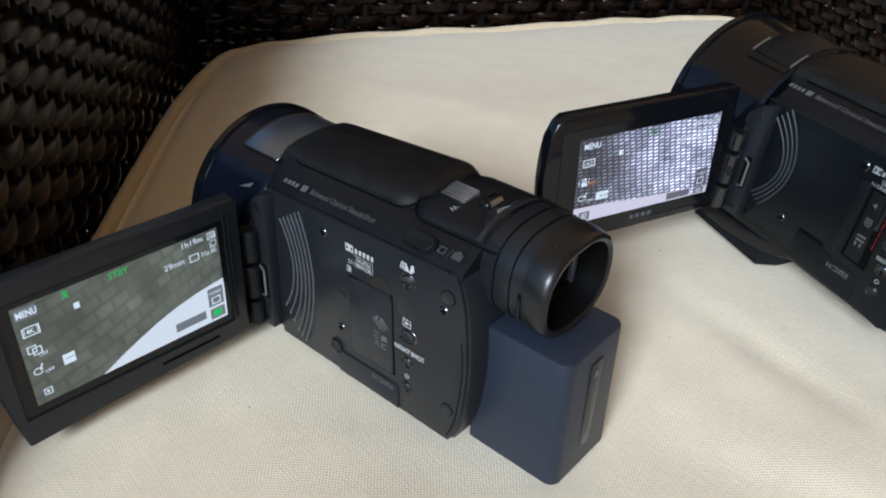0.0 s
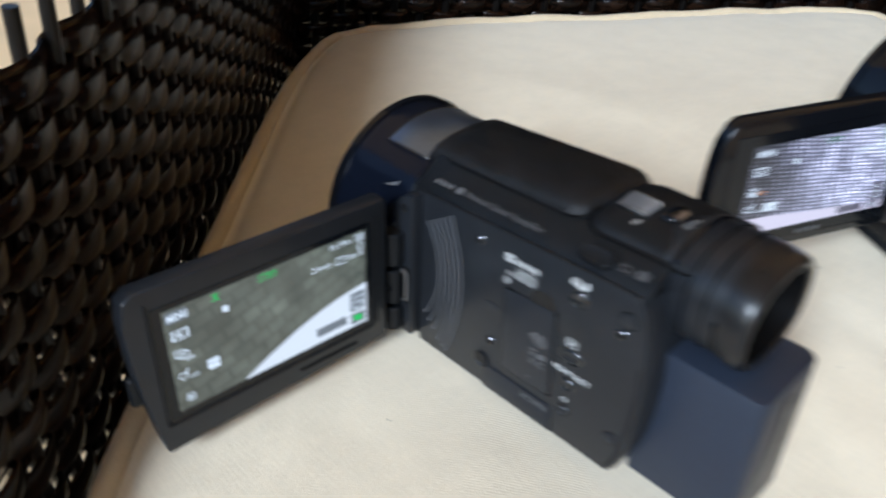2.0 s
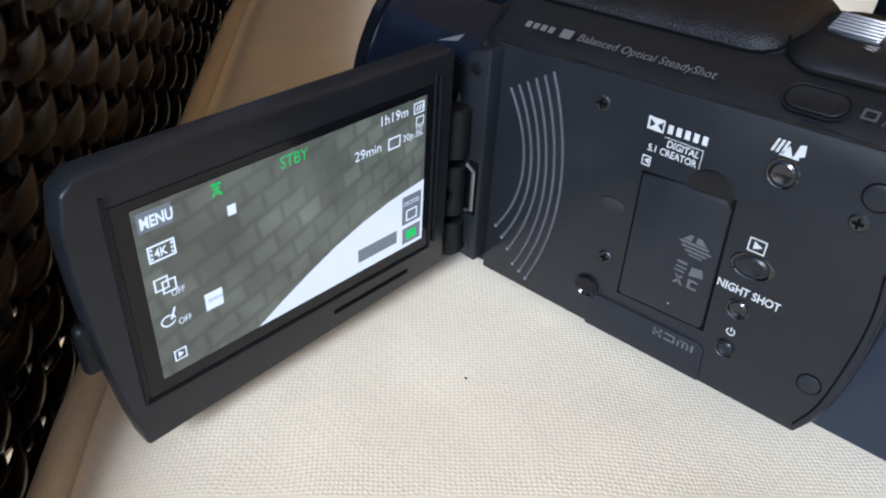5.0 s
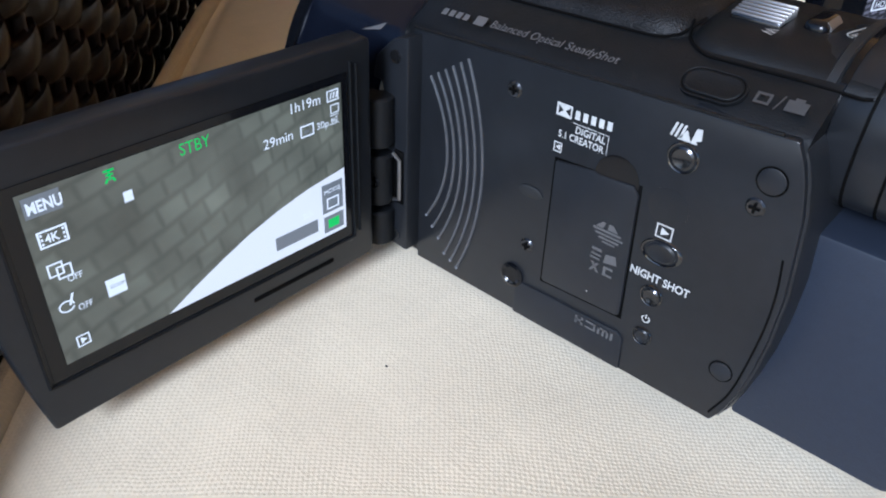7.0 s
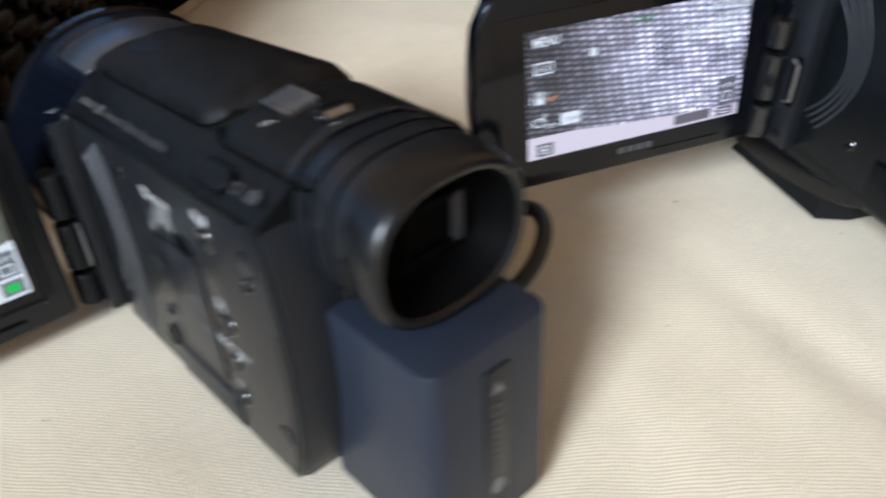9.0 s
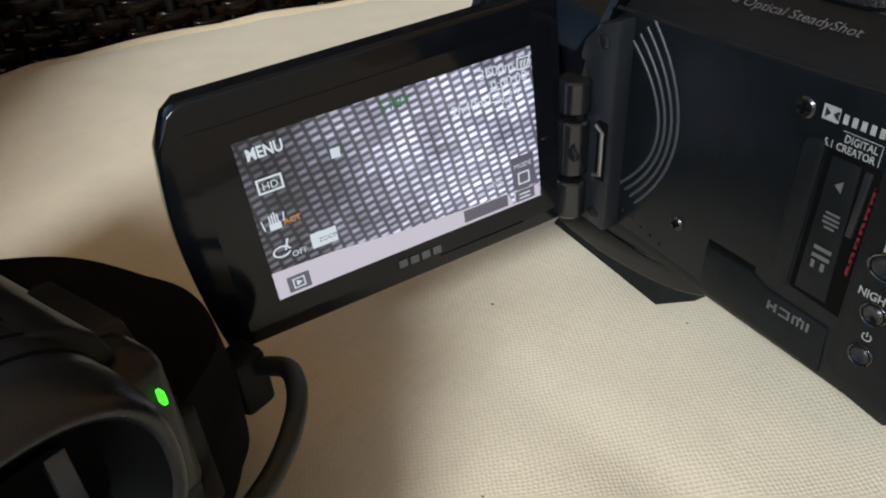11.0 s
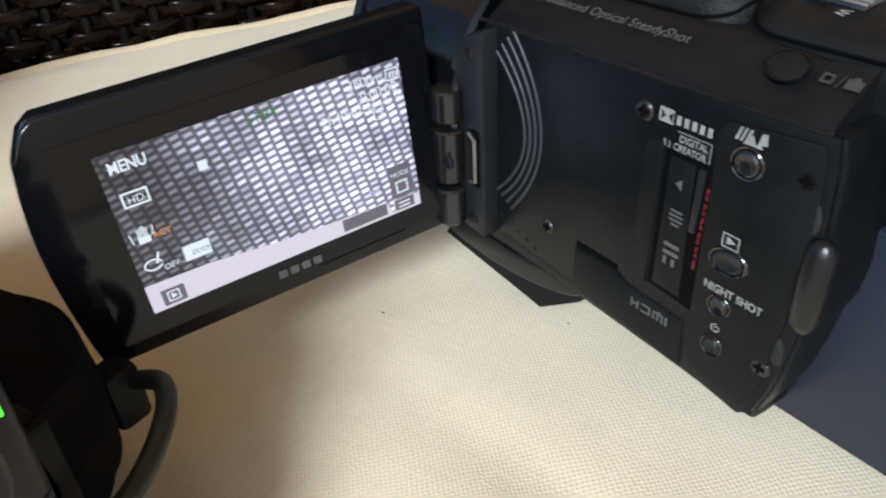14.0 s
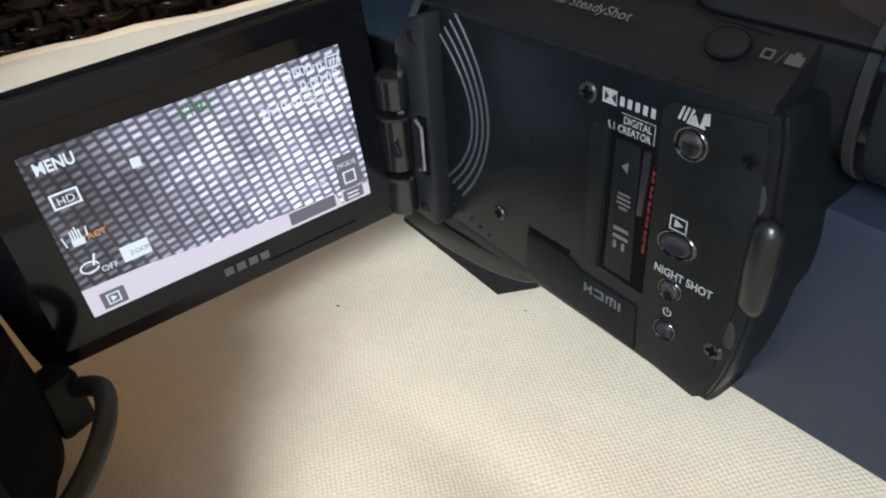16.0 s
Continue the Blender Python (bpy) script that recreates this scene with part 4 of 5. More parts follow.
part("faint_disc", disc((67.4, -0.5, 44.8), (0, -1, 0), [(4.3, -0.2), (4.3, 0.06), (4.0, 0.1), (0.2, 0.1)], 32), SATIN, panel)
# card door with its finger notch
door = part("card_door", prism([(41.2, 45), (50.6, 46.2), (51.6, 45.8), (59.6, 46.4), (61.0, 44.8), (62.2, 15.2), (61.4, 14.3), (42.2, 13.4), (41.6, 14)], -1.0, 0.2, 0.3), DOOR, panel, "black memory card door")
part("door_gap", prism([(40.7, 45.6), (61.4, 47.1), (62.8, 13.8), (41.1, 12.8)], -0.56, 0.1, 0.1), VOID, panel)
part("finger_notch", disc((55.6, -0.45, 46.4), (0, -1, 0), [(5.0, -0.2), (5.0, 0.14), (4.6, 0.16), (0.2, 0.13)], 32), GLOSS, panel)
# socket flap
flap = part("socket_flap", prism([(34.4, 9.7), (62.6, 10.3), (64.2, 9.0), (64.8, 0.2), (34.6, 0.0)], -0.95, 0.2, 0.35), DOOR, panel, "black socket flap")
part("flap_tab", disc((33.2, -0.45, 10.4), (0, -1, 0), [(3.2, -0.2), (3.2, 0.5), (2.6, 0.7), (2.0, 0.2), (0.2, 0.2)], 24), GLOSS, panel)
push_button(panel, 67.9, 55.9, 2.6, 1.0, STEEL, "round metal-faced push button")
push_button(panel, 68.1, 34.4, 2.5, 1.45)
push_button(panel, 68.2, 23.4, 2.1, 1.0, STEEL, "round metal-faced push button")
push_button(panel, 68.3, 12.4, 1.9, 1.0)

SHEET_A = panel_sheet((0, -0.5, 0))
# double-D emblem and wordmark as plain shapes
marks = [bar(39.7, 55.1, 43.4, 57.9)] + [bar(44.2 + 1.85 * i, 55.5 + 0.06 * i, 45.3 + 1.85 * i, 57.4 + 0.06 * i) for i in range(5)]
marks += [bar(43.8, 54.5, 52.4, 54.65), bar(52.25, 50.4, 52.4, 54.6)]
part("maker_emblem", flat(marks), INK, panel, "white printed emblem", 0, SHEET_A)
part("emblem_gap", flat([[(40.2, 55.5), (41.4, 56.5), (40.2, 57.5)], [(43.1, 55.5), (41.9, 56.5), (43.1, 57.5)]], 0.25), SATIN, panel, "", 0, SHEET_A)
part("lettering", letters("DIGITAL", 2.2, 44.6, 52.6, weight=0.035, width=7.0, slant=0.1), INK, panel, "white printed letters", 0, SHEET_A)
part("lettering", letters("5.1 CREATOR", 2.2, 40.8, 50.5, weight=0.035, width=10.8), INK, panel, "white printed letters", 0, SHEET_A)
part("card_symbol", flat(frame_bars(40.1, 46.9, 42.1, 49.2, 0.25) + [[(41.7, 47.4), (41.7, 48.8), (40.6, 48.1)]]), INK, panel, "white printed symbol", 0, SHEET_A)
SHEET_D = panel_sheet((0, -1.0, 0))
part("card_symbol", flat([bar(52.6, 33.6, 59.2, 34.2), bar(53.2, 32.7, 59.8, 33.2), bar(54.2, 31.8, 59.0, 32.3), bar(55.2, 31.0, 58.2, 31.4), [(53.2, 34.4), (54.6, 35.9), (55.4, 35.9), (55.0, 34.4)], [(56.0, 34.4), (56.2, 35.9), (57.2, 35.9), (58.6, 34.4)], bar(53.2, 28.4, 55.6, 29.1), bar(53.2, 27.2, 55.6, 27.7), bar(53.0, 26.2, 55.4, 26.7), [(56.4, 26.2), (59.6, 26.8), (59.0, 28.9), (56.6, 28.5)], bar(53.2, 23.0, 53.9, 25.4, 1.6), bar(55.0, 23.0, 55.7, 25.4, -1.6), bar(56.6, 23.1, 57.3, 25.5), bar(57.3, 23.1, 58.9, 23.7), bar(57.3, 24.9, 58.9, 25.5)], 0.12), INK_DIM, door, "grey printed card symbols", 0, SHEET_D)
part("maker_emblem", flat([bar(52.0, 7.0, 52.6, 9.2), bar(53.6, 7.0, 54.2, 9.2), bar(52.0, 7.8, 54.2, 8.4), bar(54.9, 7.1, 57.2, 7.6), bar(54.9, 8.7, 57.2, 9.2), bar(57.0, 7.1, 57.5, 9.2), bar(58.1, 7.1, 58.6, 9.2), bar(59.3, 7.1, 59.8, 9.2), bar(60.4, 7.1, 60.9, 9.2), bar(58.1, 8.7, 60.9, 9.2), bar(61.4, 7.1, 62.0, 9.2)], 0.12), INK_DIM, flap, "grey printed emblem", 0, panel_sheet((0, -0.95, 0)))
part("lettering", letters("NIGHT SHOT", 2.75, 62.4, 27.0, weight=0.06, width=13.4), INK, panel, "white printed letters", 0, SHEET_A @ Matrix.Rotation(radians(0.0), 4, "Z"))
part("play_symbol", flat(frame_bars(66.0, 37.7, 69.6, 40.9, 0.3) + [[(67.1, 38.4), (69.0, 39.3), (67.1, 40.2)]]), INK, panel, "white printed symbol", 0, SHEET_A)
hand_mark = [bar(64.4 + 0.9 * i, 59.6, 64.9 + 0.9 * i, 62.4 - 0.0 * i, 0.8) for i in range(3)]
part("dubbing_symbol", flat(hand_mark + [[(66.0, 59.3), (67.6, 61.6), (68.7, 59.4)], [(68.6, 59.3), (69.3, 62.4), (70.4, 62.6), (70.6, 60.4), (69.6, 60.0), (69.9, 59.4)]]), INK, panel, "white printed symbol", 0, SHEET_A)


def power_mark(x, z, r=1.0):
    pts = []
    for i in range(13):
        a = radians(125 + 290 * i / 12)
        pts.append((x + r * math.cos(a), z + r * math.sin(a)))
    polys = []
    for p, q in zip(pts, pts[1:]):
        s = 0.72
        polys.append([p, q, (x + (q[0] - x) * s, z + (q[1] - z) * s), (x + (p[0] - x) * s, z + (p[1] - z) * s)])
    return polys + [bar(x - 0.14, z, x + 0.14, z + r * 1.15)]


part("power_symbol", flat(power_mark(68.3, 17.2)), INK, panel, "white printed symbol", 0, SHEET_A)

# print on the sloping shoulder
SHOULDER_A = basis((0, 1.2, 64.6), (1, 0, 0.035), (0, 0.84, 0.55))
bars_ex = [bar(5.0 + 2.0 * i, 1.9 + 0.0 * i, 6.4 + 2.0 * i, 3.6) for i in range(4)] + [bar(14.2, 1.6, 17.0, 4.0)]
part("maker_emblem", flat(bars_ex, 0.5), INK_DIM, cam_a, "grey printed emblem", 0, SHOULDER_A)
part("lettering", letters("Balanced Optical SteadyShot", 2.75, 18.4, 2.0, 0.5, stretch=0.98, slant=0.15), INK_DIM, cam_a, "grey printed letters", 0, SHOULDER_A)
# long mode button on the shoulder, in a grooved ring
def stadium(w, r, h):
    return [(math.copysign(w, math.cos(a)) + r * math.cos(a), r * math.sin(a), h) for a in [2 * math.pi * (i + 0.5) / 40 for i in range(40)]]


SLOT = SHOULDER_A @ Matrix.Translation((68.4, 3.6, 0.25))
part("mode_button_ring", loft([stadium(2.9, r, h) for r, h in ((3.3, -0.6), (3.3, 0.12), (3.1, 0.2), (2.95, 0.1), (2.9, -0.5))]), PLASTIC, cam_a, "", 60, SLOT)
part("mode_button", loft([stadium(2.9, r, h) for r, h in ((2.6, -0.6), (2.6, 0.2), (2.45, 0.34), (2.2, 0.36), (1.9, 0.24), (0.3, 0.22))]), PLASTIC, cam_a, "long black mode button", 60, SLOT)
part("button_groove", loft([stadium(2.9, r, h) for r, h in ((2.95, -0.5), (2.95, 0.1), (2.58, 0.1), (2.58, -0.5))]), VOID, cam_a, "", 60, SLOT)
part("mode_symbol", flat(frame_bars(76.2, 2.4, 79.0, 4.8, 0.5) + [bar(79.9, 2.0, 80.2, 5.2, 0.9), bar(81.6, 2.4, 85.2, 4.8), bar(82.6, 4.8, 84.2, 5.4)], 0.5), INK_FAINT, cam_a, "grey printed symbols", 0, SHOULDER_A)

# zoom lever, photo button and their print
def zoom_lever(root, x0, x1, y, z):
    """Lever whose ribs climb away from the panel in steps."""
    lv = part("zoom_lever", prism([(x0, z - 1), (x1, z - 1), (x1 - 0.6, z + 0.6), (x0 + 0.6, z + 0.6)], y - 0.3, y + 9, 0.5, 2), STEEL, root, "ribbed silver zoom lever")
    for i in range(6):
        part("rib", box((x0 + 0.3, y + 1.35 * i, z), (x1 - 0.3, y + 0.75 + 1.35 * i, z + 0.95 + 0.24 * i), 0.25, 2), SILVER, lv)
    return lv


zoom_lever(cam_a, 61.8, 72.3, 20.4, 76.6)
photo = part("photo_button", box((74.6, 23.0, 74.5), (79.4, 32.0, 78.4), 1.7, 4), GLOSS, cam_a, "glossy black shutter button")
part("button_edge", bevelled(loft([[(78.2, y, 77.2), (79.55, y, 76.2), (79.55, y, 77.2), (78.6, y, 78.25)] for y in (24.6, 30.4)]), 0.2, 1), SILVER, photo, "bright edge of the button")
part("lettering", letters("W", 3.2, 71, 14.4, 0.2), INK, cam_a, "white printed letter", 0, basis((70.5, 17.4, 76.75), (0, -1, 0), (1, 0, 0)) @ Matrix.Translation((-71, -14.4, 0)))
def pill(r):
    return [(math.copysign(2.3, math.cos(a)) + r * math.cos(a), r * math.sin(a)) for a in [2 * math.pi * (i + 0.5) / 24 for i in range(24)]]


SHEET_P = basis((84.6, 26.6, 77.05), (0.25, 1, 0), (-1, 0.25, 0))
part("photo_label", flat([[pill(1.75)[i], pill(1.75)[(i + 1) % 24], pill(1.45)[(i + 1) % 24], pill(1.45)[i]] for i in range(24)], 0.25), INK, cam_a, "white printed pill outline", 0, SHEET_P)
part("lettering", letters("PHOTO", 2.2, -3.0, -0.75, 0.25, weight=0.03, width=6.0), INK, cam_a, "white printed letters", 0, SHEET_P)
part("charge_lamp", box((98.4, 50.5, 58.3), (100.0, 51.3, 60.7), 0.3), GREEN_LED, cam_a, "lit green charge lamp")
part("rear_corner", box((86, 42, 38), (98.4, 54, 66), 3, 3), SATIN, cam_a)

# hand strap on the far side, with its anchor
strap_path = smooth_path([(90, 54, 34), (78, 72, 32), (58, 81, 30), (38, 81, 28), (17, 75, 26), (-6, 57, 24)], 8)
rings = []
for p in strap_path:
    rings.append([(p.x, p.y - 2.4, p.z - 13), (p.x, p.y + 1.6, p.z - 13), (p.x, p.y + 2.6, p.z), (p.x, p.y + 1.4, p.z + 12.5), (p.x, p.y - 2.4, p.z + 12.5), (p.x, p.y - 3.0, p.z)])
part("hand_strap", bevelled(loft(rings), 0.8, 2, 40), WEB, cam_a, "padded black webbing hand strap", 50)
pad = [(p.x, p.y) for p in strap_path] + [(-4, 55), (86, 53)]
part("strap_padding", bevelled(loft([[(x, y * k + 54 * (1 - k), z) for x, y in pad] for z, k in ((16, 0.94), (22, 1.0), (41.5, 1.0), (43.2, 0.97))]), 0.6, 2, 40), WEB, cam_a, "black padding inside the strap", 50)
part("strap_anchor", box((80, 52, 24), (90, 60, 46), 1.5, 2), PLASTIC, cam_a)
cable = part("built_in_cable", tube(smooth_path([(97, 43.5, 24), (97.5, 53, 25), (95.5, 67, 27.5), (89.6, 78.5, 30.0), (81, 85, 30), (73, 84.5, 28), (69, 82, 27)], 8), 2.1, 14), CABLE, cam_a, "grey rubber charging cable looped at the strap", 80)
part("cable_plug", box((65, 78, 18), (73, 86, 32), 1.5, 2), PLASTIC, cable)
for i in range(4):
    part("strain_relief", disc((97.0 + 0.08 * i, 44.5 + 2.0 * i, 24.2), (0.25, 0.95, 0), [(2.2, 0), (2.5, 0.3), (2.2, 1.0)], 14), RUBBER, cable)

# its screen
M_LCD_A = Matrix.Translation((-1.2, -13.4, 0)) @ Matrix.Rotation(radians(-2.6), 4, "Z")
ACT_A = (-77.5, -8.9, 18.4, 55.5)
scr = screen_housing(cam_a, M_LCD_A, 87.0, 6.6, 63.6, ACT_A, "matt black folding screen housing, open", 2.6)
sh = display(scr, M_LCD_A, ACT_A, SCREEN_A, "lit screen showing dark wicker")
W_, H_ = 68.6, 37.1
wedge = [(21.4, 0.0), (28, 3.6), (35, 7.0), (41.8, 10.0), (50, 12.8), (58, 14.8), (W_, 16.4), (W_, 0.0)]
icons(scr, sh, "picture_cushion", flat([wedge], 0.05), PIC_WHITE)
icons(scr, sh, "picture_text", letters("1h19m", 3.2, 54.6, 34.0, 0.12, stretch=0.95), PIC_TEXT)
icons(scr, sh, "picture_text", letters("29min", 3.2, 47.8, 28.3, 0.12, stretch=0.95), PIC_TEXT)
captions(scr, sh, PIC_TEXT, [("30p", 2.3, 61.4, 28.2, 0.12, 1.0), ("60", 1.9, 65.4, 28.6, 0.12, 1.0), ("OFF", 2.0, 4.4, 17.4, 0.12, 0.8), ("OFF", 2.0, 4.8, 10.6, 0.12, 0.8), ("2ch", 2.1, 56.0, 7.6, 0.12, 1.0)])
icons(scr, sh, "picture_button", flat([bar(0.8, 32.2, 7.2, 36.2)], 0.06), PIC_GREY)
icons(scr, sh, "picture_text", letters("MENU", 3.1, 1.2, 33.0, 0.14, weight=0.1, stretch=0.72), PIC_TEXT)
icons(scr, sh, "picture_text", letters("STBY", 3.6, 29.6, 33.7, 0.12, stretch=0.82), PIC_GREEN)
icons(scr, sh, "picture_symbol", flat([bar(15.8, 34.0, 16.2, 36.2), bar(15.0, 35.7, 17.0, 36.2), bar(15.3, 34.9, 16.7, 35.3), bar(14.9, 33.6, 15.4, 34.5, 0.4), bar(16.6, 33.6, 17.1, 34.5, -0.4)], 0.1), PIC_GREEN)
icons(scr, sh, "picture_symbol", flat(frame_bars(64.6, 33.6, 67.8, 36.2, 0.3) + [bar(65.3 + 0.8 * i, 34.2, 65.7 + 0.8 * i, 35.6, 0.4) for i in range(3)] + frame_bars(65.4, 30.7, 67.8, 32.8, 0.25) + frame_bars(57.2, 27.6, 60.8, 30.4, 0.35) + [bar(65.2, 28.2, 67.6, 28.4), bar(65.2, 30.2, 67.6, 30.4), bar(17.6, 28.6, 19.4, 30.8)], 0.1), PIC_TEXT)
icons(scr, sh, "picture_symbol", flat(frame_bars(1.6, 25.8, 6.8, 29.3, 0.4) + [bar(2.1, 26.4 + 0.9 * i, 2.5, 26.9 + 0.9 * i) for i in range(3)] + [bar(5.9, 26.4 + 0.9 * i, 6.3, 26.9 + 0.9 * i) for i in range(3)], 0.1), PIC_TEXT)
icons(scr, sh, "picture_symbol", flat(frame_bars(1.6, 19.6, 4.4, 22.4, 0.35) + frame_bars(3.0, 18.6, 5.8, 21.4, 0.35), 0.1), PIC_TEXT)
icons(scr, sh, "picture_symbol", flat([bar(10.6, 10.4, 14.4, 14.3)], 0.1), PIC_TEXT)
icons(scr, sh, "picture_text", letters("4K", 2.4, 2.8, 26.7, 0.12, weight=0.06, stretch=0.85), PIC_TEXT)
captions(scr, sh, PIC_GREY, [("ZOOM", 1.1, 11.2, 12.2, 0.2, 1.0), ("4K", 1.7, 57.9, 28.3, 0.2, 1.0)])
pal = [(3.0 + 1.5 * math.cos(a), 12.6 + 1.3 * math.sin(a)) for a in [2 * math.pi * i / 20 for i in range(20)]]
pal_in = [(3.0 + 1.2 * math.cos(a), 12.6 + 0.95 * math.sin(a)) for a in [2 * math.pi * i / 20 for i in range(20)]]
icons(scr, sh, "picture_symbol", flat([[pal[i], pal[(i + 1) % 20], pal_in[(i + 1) % 20], pal_in[i]] for i in range(19)] + [bar(3.4, 12.6, 3.9, 15.0, 0.9)], 0.1), PIC_TEXT)
icons(scr, sh, "picture_symbol", flat(frame_bars(2.8, 2.6, 5.4, 5.2, 0.3) + [[(3.6, 3.1), (4.8, 3.9), (3.6, 4.7)]], 0.1), PIC_TEXT)
for b in (bar(61.8, 6.4, 67.8, 14.0), bar(48.4, 2.6, 60.2, 6.0), bar(62.0, 1.0, 67.8, 5.4)):
    icons(scr, sh, "picture_button", flat([b], 0.12), PIC_GREY)
icons(scr, sh, "picture_button", flat([bar(63.2, 2.0, 66.4, 4.4)], 0.16), PIC_GREEN)
icons(scr, sh, "picture_symbol", flat(frame_bars(63.0, 7.2, 66.6, 10.2, 0.4), 0.18), PIC_TEXT)
icons(scr, sh, "picture_text", letters("MODE", 1.7, 62.3, 11.4, 0.18), PIC_TEXT)


# ---- the second camcorder ----
M_B = Matrix.Translation((0.1081, 0.1690, 0.0173)) @ Matrix.Rotation(radians(-19.6), 4, "Z") @ Matrix.Rotation(radians(4.5), 4, "Y")
cam_b = thing("camcorder", M_B, "black camcorder with open card slot and lit screen on the cushion", "camcorder", "camcorders on the cushion")
body_shell(cam_b, 80, 64.4, 66.5, "matt black housing", 6.0)
OUT_B = [(80.0, 66.6), (80.9, 62), (81.3, 56), (81.6, 50), (83.2, 47), (83.8, 40), (83.2, 33), (81.8, 29), (80.8, 21), (79.2, 13), (77.2, 6.5), (74.5, 4.0)]
rear_block(cam_b, OUT_B, WORN_SHADED)
low_edge = [(60, 6.4), (40, 8.6), (28, 10.4), (16, 11.4), (4, 12.0), (-6, 12.8), (-11, 14)]
panel_b = part("side_panel", prism([(x, z) for x, z in reversed(low_edge)] + [(x, z) for x, z in reversed(OUT_B)] + [(40, 65.4), (0, 64.2), (-3, 62)], -0.5, 2, 0.45), WORN_SHADED, cam_b, "smooth black side panel with an open card slot")
# rounded underside below the panel
rings = []
for x, z in ((-11, 14), (4, 12.0), (16, 11.4), (28, 10.4), (40, 8.8), (60, 6.6), (73, 5.2), (77, 5.8)):
    r = [(x, 0.0 - 0.2 * math.sin(0) + 9 * (1 - math.cos(a)), z - (z - 2.0) * math.sin(a)) for a in [radians(90 * i / 8) for i in range(9)]]
    rings.append(r + [(x, 40, 2.0), (x, 40, z)])
part("underside", loft(rings), WORN_SHADED_FIELD, cam_b, "rounded black underside", 40)
part("panel_seam", tube([(-3, -0.35, 64.4), (40, -0.35, 65.8), (79, -0.35, 67.0)], 0.5, 6), GRAIN, panel_b)
hood_b = lens_hood(cam_b, 31, 40.8, 37.0, -6, -48, False)
# focus ring low at the front and the wedge-shaped foot under it
skirt = smooth_path([(-24, 0, 10), (-14, 0, 7.5), (0, 0, 6.2), (14, 0, 6.6), (27, 0, 9.5)], 6), smooth_path([(31.5, 0, 7.5), (27, 0, 4.0), (16, 0, 0.5), (0, 0, -1.5), (-14, 0, -1.2), (-27, 0, 0.5)], 6)
part("barrel_skirt", prism([(p.x, p.z) for p in skirt[0]] + [(p.x, p.z) for p in skirt[1]], 1.2, 34, 1.4, 3), GLOSS, cam_b, "glossy black curved skirt under the barrel", 40)
part("foot", bevelled(loft([[(-27, 5, -6.5), (-27, 44, -12.5), (-22, 44, 3), (-22, 7, 3)], [(14, 4, -9.0), (14, 44, -13.0), (12, 44, 2), (12, 6, 2)], [(19, 13, -9.0), (19, 44, -13), (19, 44, 2), (18, 13, 2)]]), 0.8, 2), PLASTIC, cam_b, "black wedge foot resting on the cushion", 30)
hump(cam_b, "top_cover", GRAIN, "grained black cover over the lens barrel", -8, 52, 11.6, 53, 62, (77.0, 80.5), 3.0, 9.0)
hump_seam(cam_b, 0, 52, 11.6, 1.0, 9.0, shoulder_height(65, 67.4))
hump(cam_b, "control_deck", PLASTIC, "matt black deck with zoom lever", 50, 90, 11.6, 52, 62, (78.4, 78.6), 9.0, 1.0)
hump_seam(cam_b, 52, 88, 11.6, 8.0, 0.5, shoulder_height(65, 67.4))
viewfinder(cam_b, 86, 110, 30, 66, 20, 17)
battery(cam_b, 74, 112, 13.5, 44, -3, 46.5, False)
hinge(cam_b, 12, 60, -7.5, True)

arcs(panel_b, [(2.3 + 1.75 * i, 58.6 + 2.0 * i, 23.5 - 1.0 * i, 9.5) for i in range(4)], 0.38, SLATE)
for x, z in ((43.9, 59.0), (77.0, 58.3), (76.9, 18.4)):
    screw(panel_b, x, z, -0.5, 2.1)
screw(panel_b, 20.2, 21.4, -0.5, 1.8)
for x, z, sx in ((79.0, 52.6, 1.0), (79.2, 24.0, 0.8), (74.4, 36.2, 0.7)):
    oval = disc((0, 0, 0), (0, -1, 0), [(1.7, -0.2), (1.7, 0.3), (1.5, 0.42), (0.2, 0.42)], 24)
    oval.transform(Matrix.Translation((x, -0.4, z)) @ Matrix.Rotation(radians(-8), 4, "Y") @ Matrix.Diagonal((sx, 1, 1.9, 1)))
    part("oval_plug", oval, GREY if sx > 0.75 else SATIN, panel_b, "worn oval plug")
# raised button field
part("button_field", bevelled(prism([(60.6, 11.2), (60.2, 61.4), (62.0, 63.4), (78.4, 65.2), (79.4, 62), (80.0, 51), (79.4, 30), (77.6, 13), (74.0, 6.4), (63.2, 8.6)], -0.95, 0.1, 0), 0.4, 2), WORN_SHADED_FIELD, panel_b, "raised matt black button field")
# card slot: recess with shade as near-black colour, opened door, card's red edge
part("slot_lip", prism([(44.4, 24.0), (45.4, 53.2), (46.6, 54.4), (49.4, 54.6), (49.0, 22.0), (46.4, 22.2)], -0.85, 0.1, 0.35), WORN_SHADED_FIELD, panel_b)
slot = part("card_slot", prism([(49.4, 22.6), (50.0, 53.6), (60.4, 53.4), (61.4, 21.6)], -0.62, 0.1, 0.1), VOID, panel_b, "open memory card slot")
part("slot_cover", prism([(50.6, 23.4), (51.2, 52.6), (56.6, 52.6), (57.4, 23.2)], -0.78, 0.0, 0.2), WORN_SHADED_FIELD, slot)
part("slot_latch", prism([(57.3, 39.0), (57.6, 52.4), (59.0, 52.4), (58.6, 39.0)], -1.1, 0.0, 0.3), SATIN, slot)
card = part("memory_card", prism([(59.2, 31.6), (59.8, 50.2), (60.25, 50.0), (59.75, 31.2)], -0.92, 0.0, 0.15), RED, slot, "red edge of a memory card")
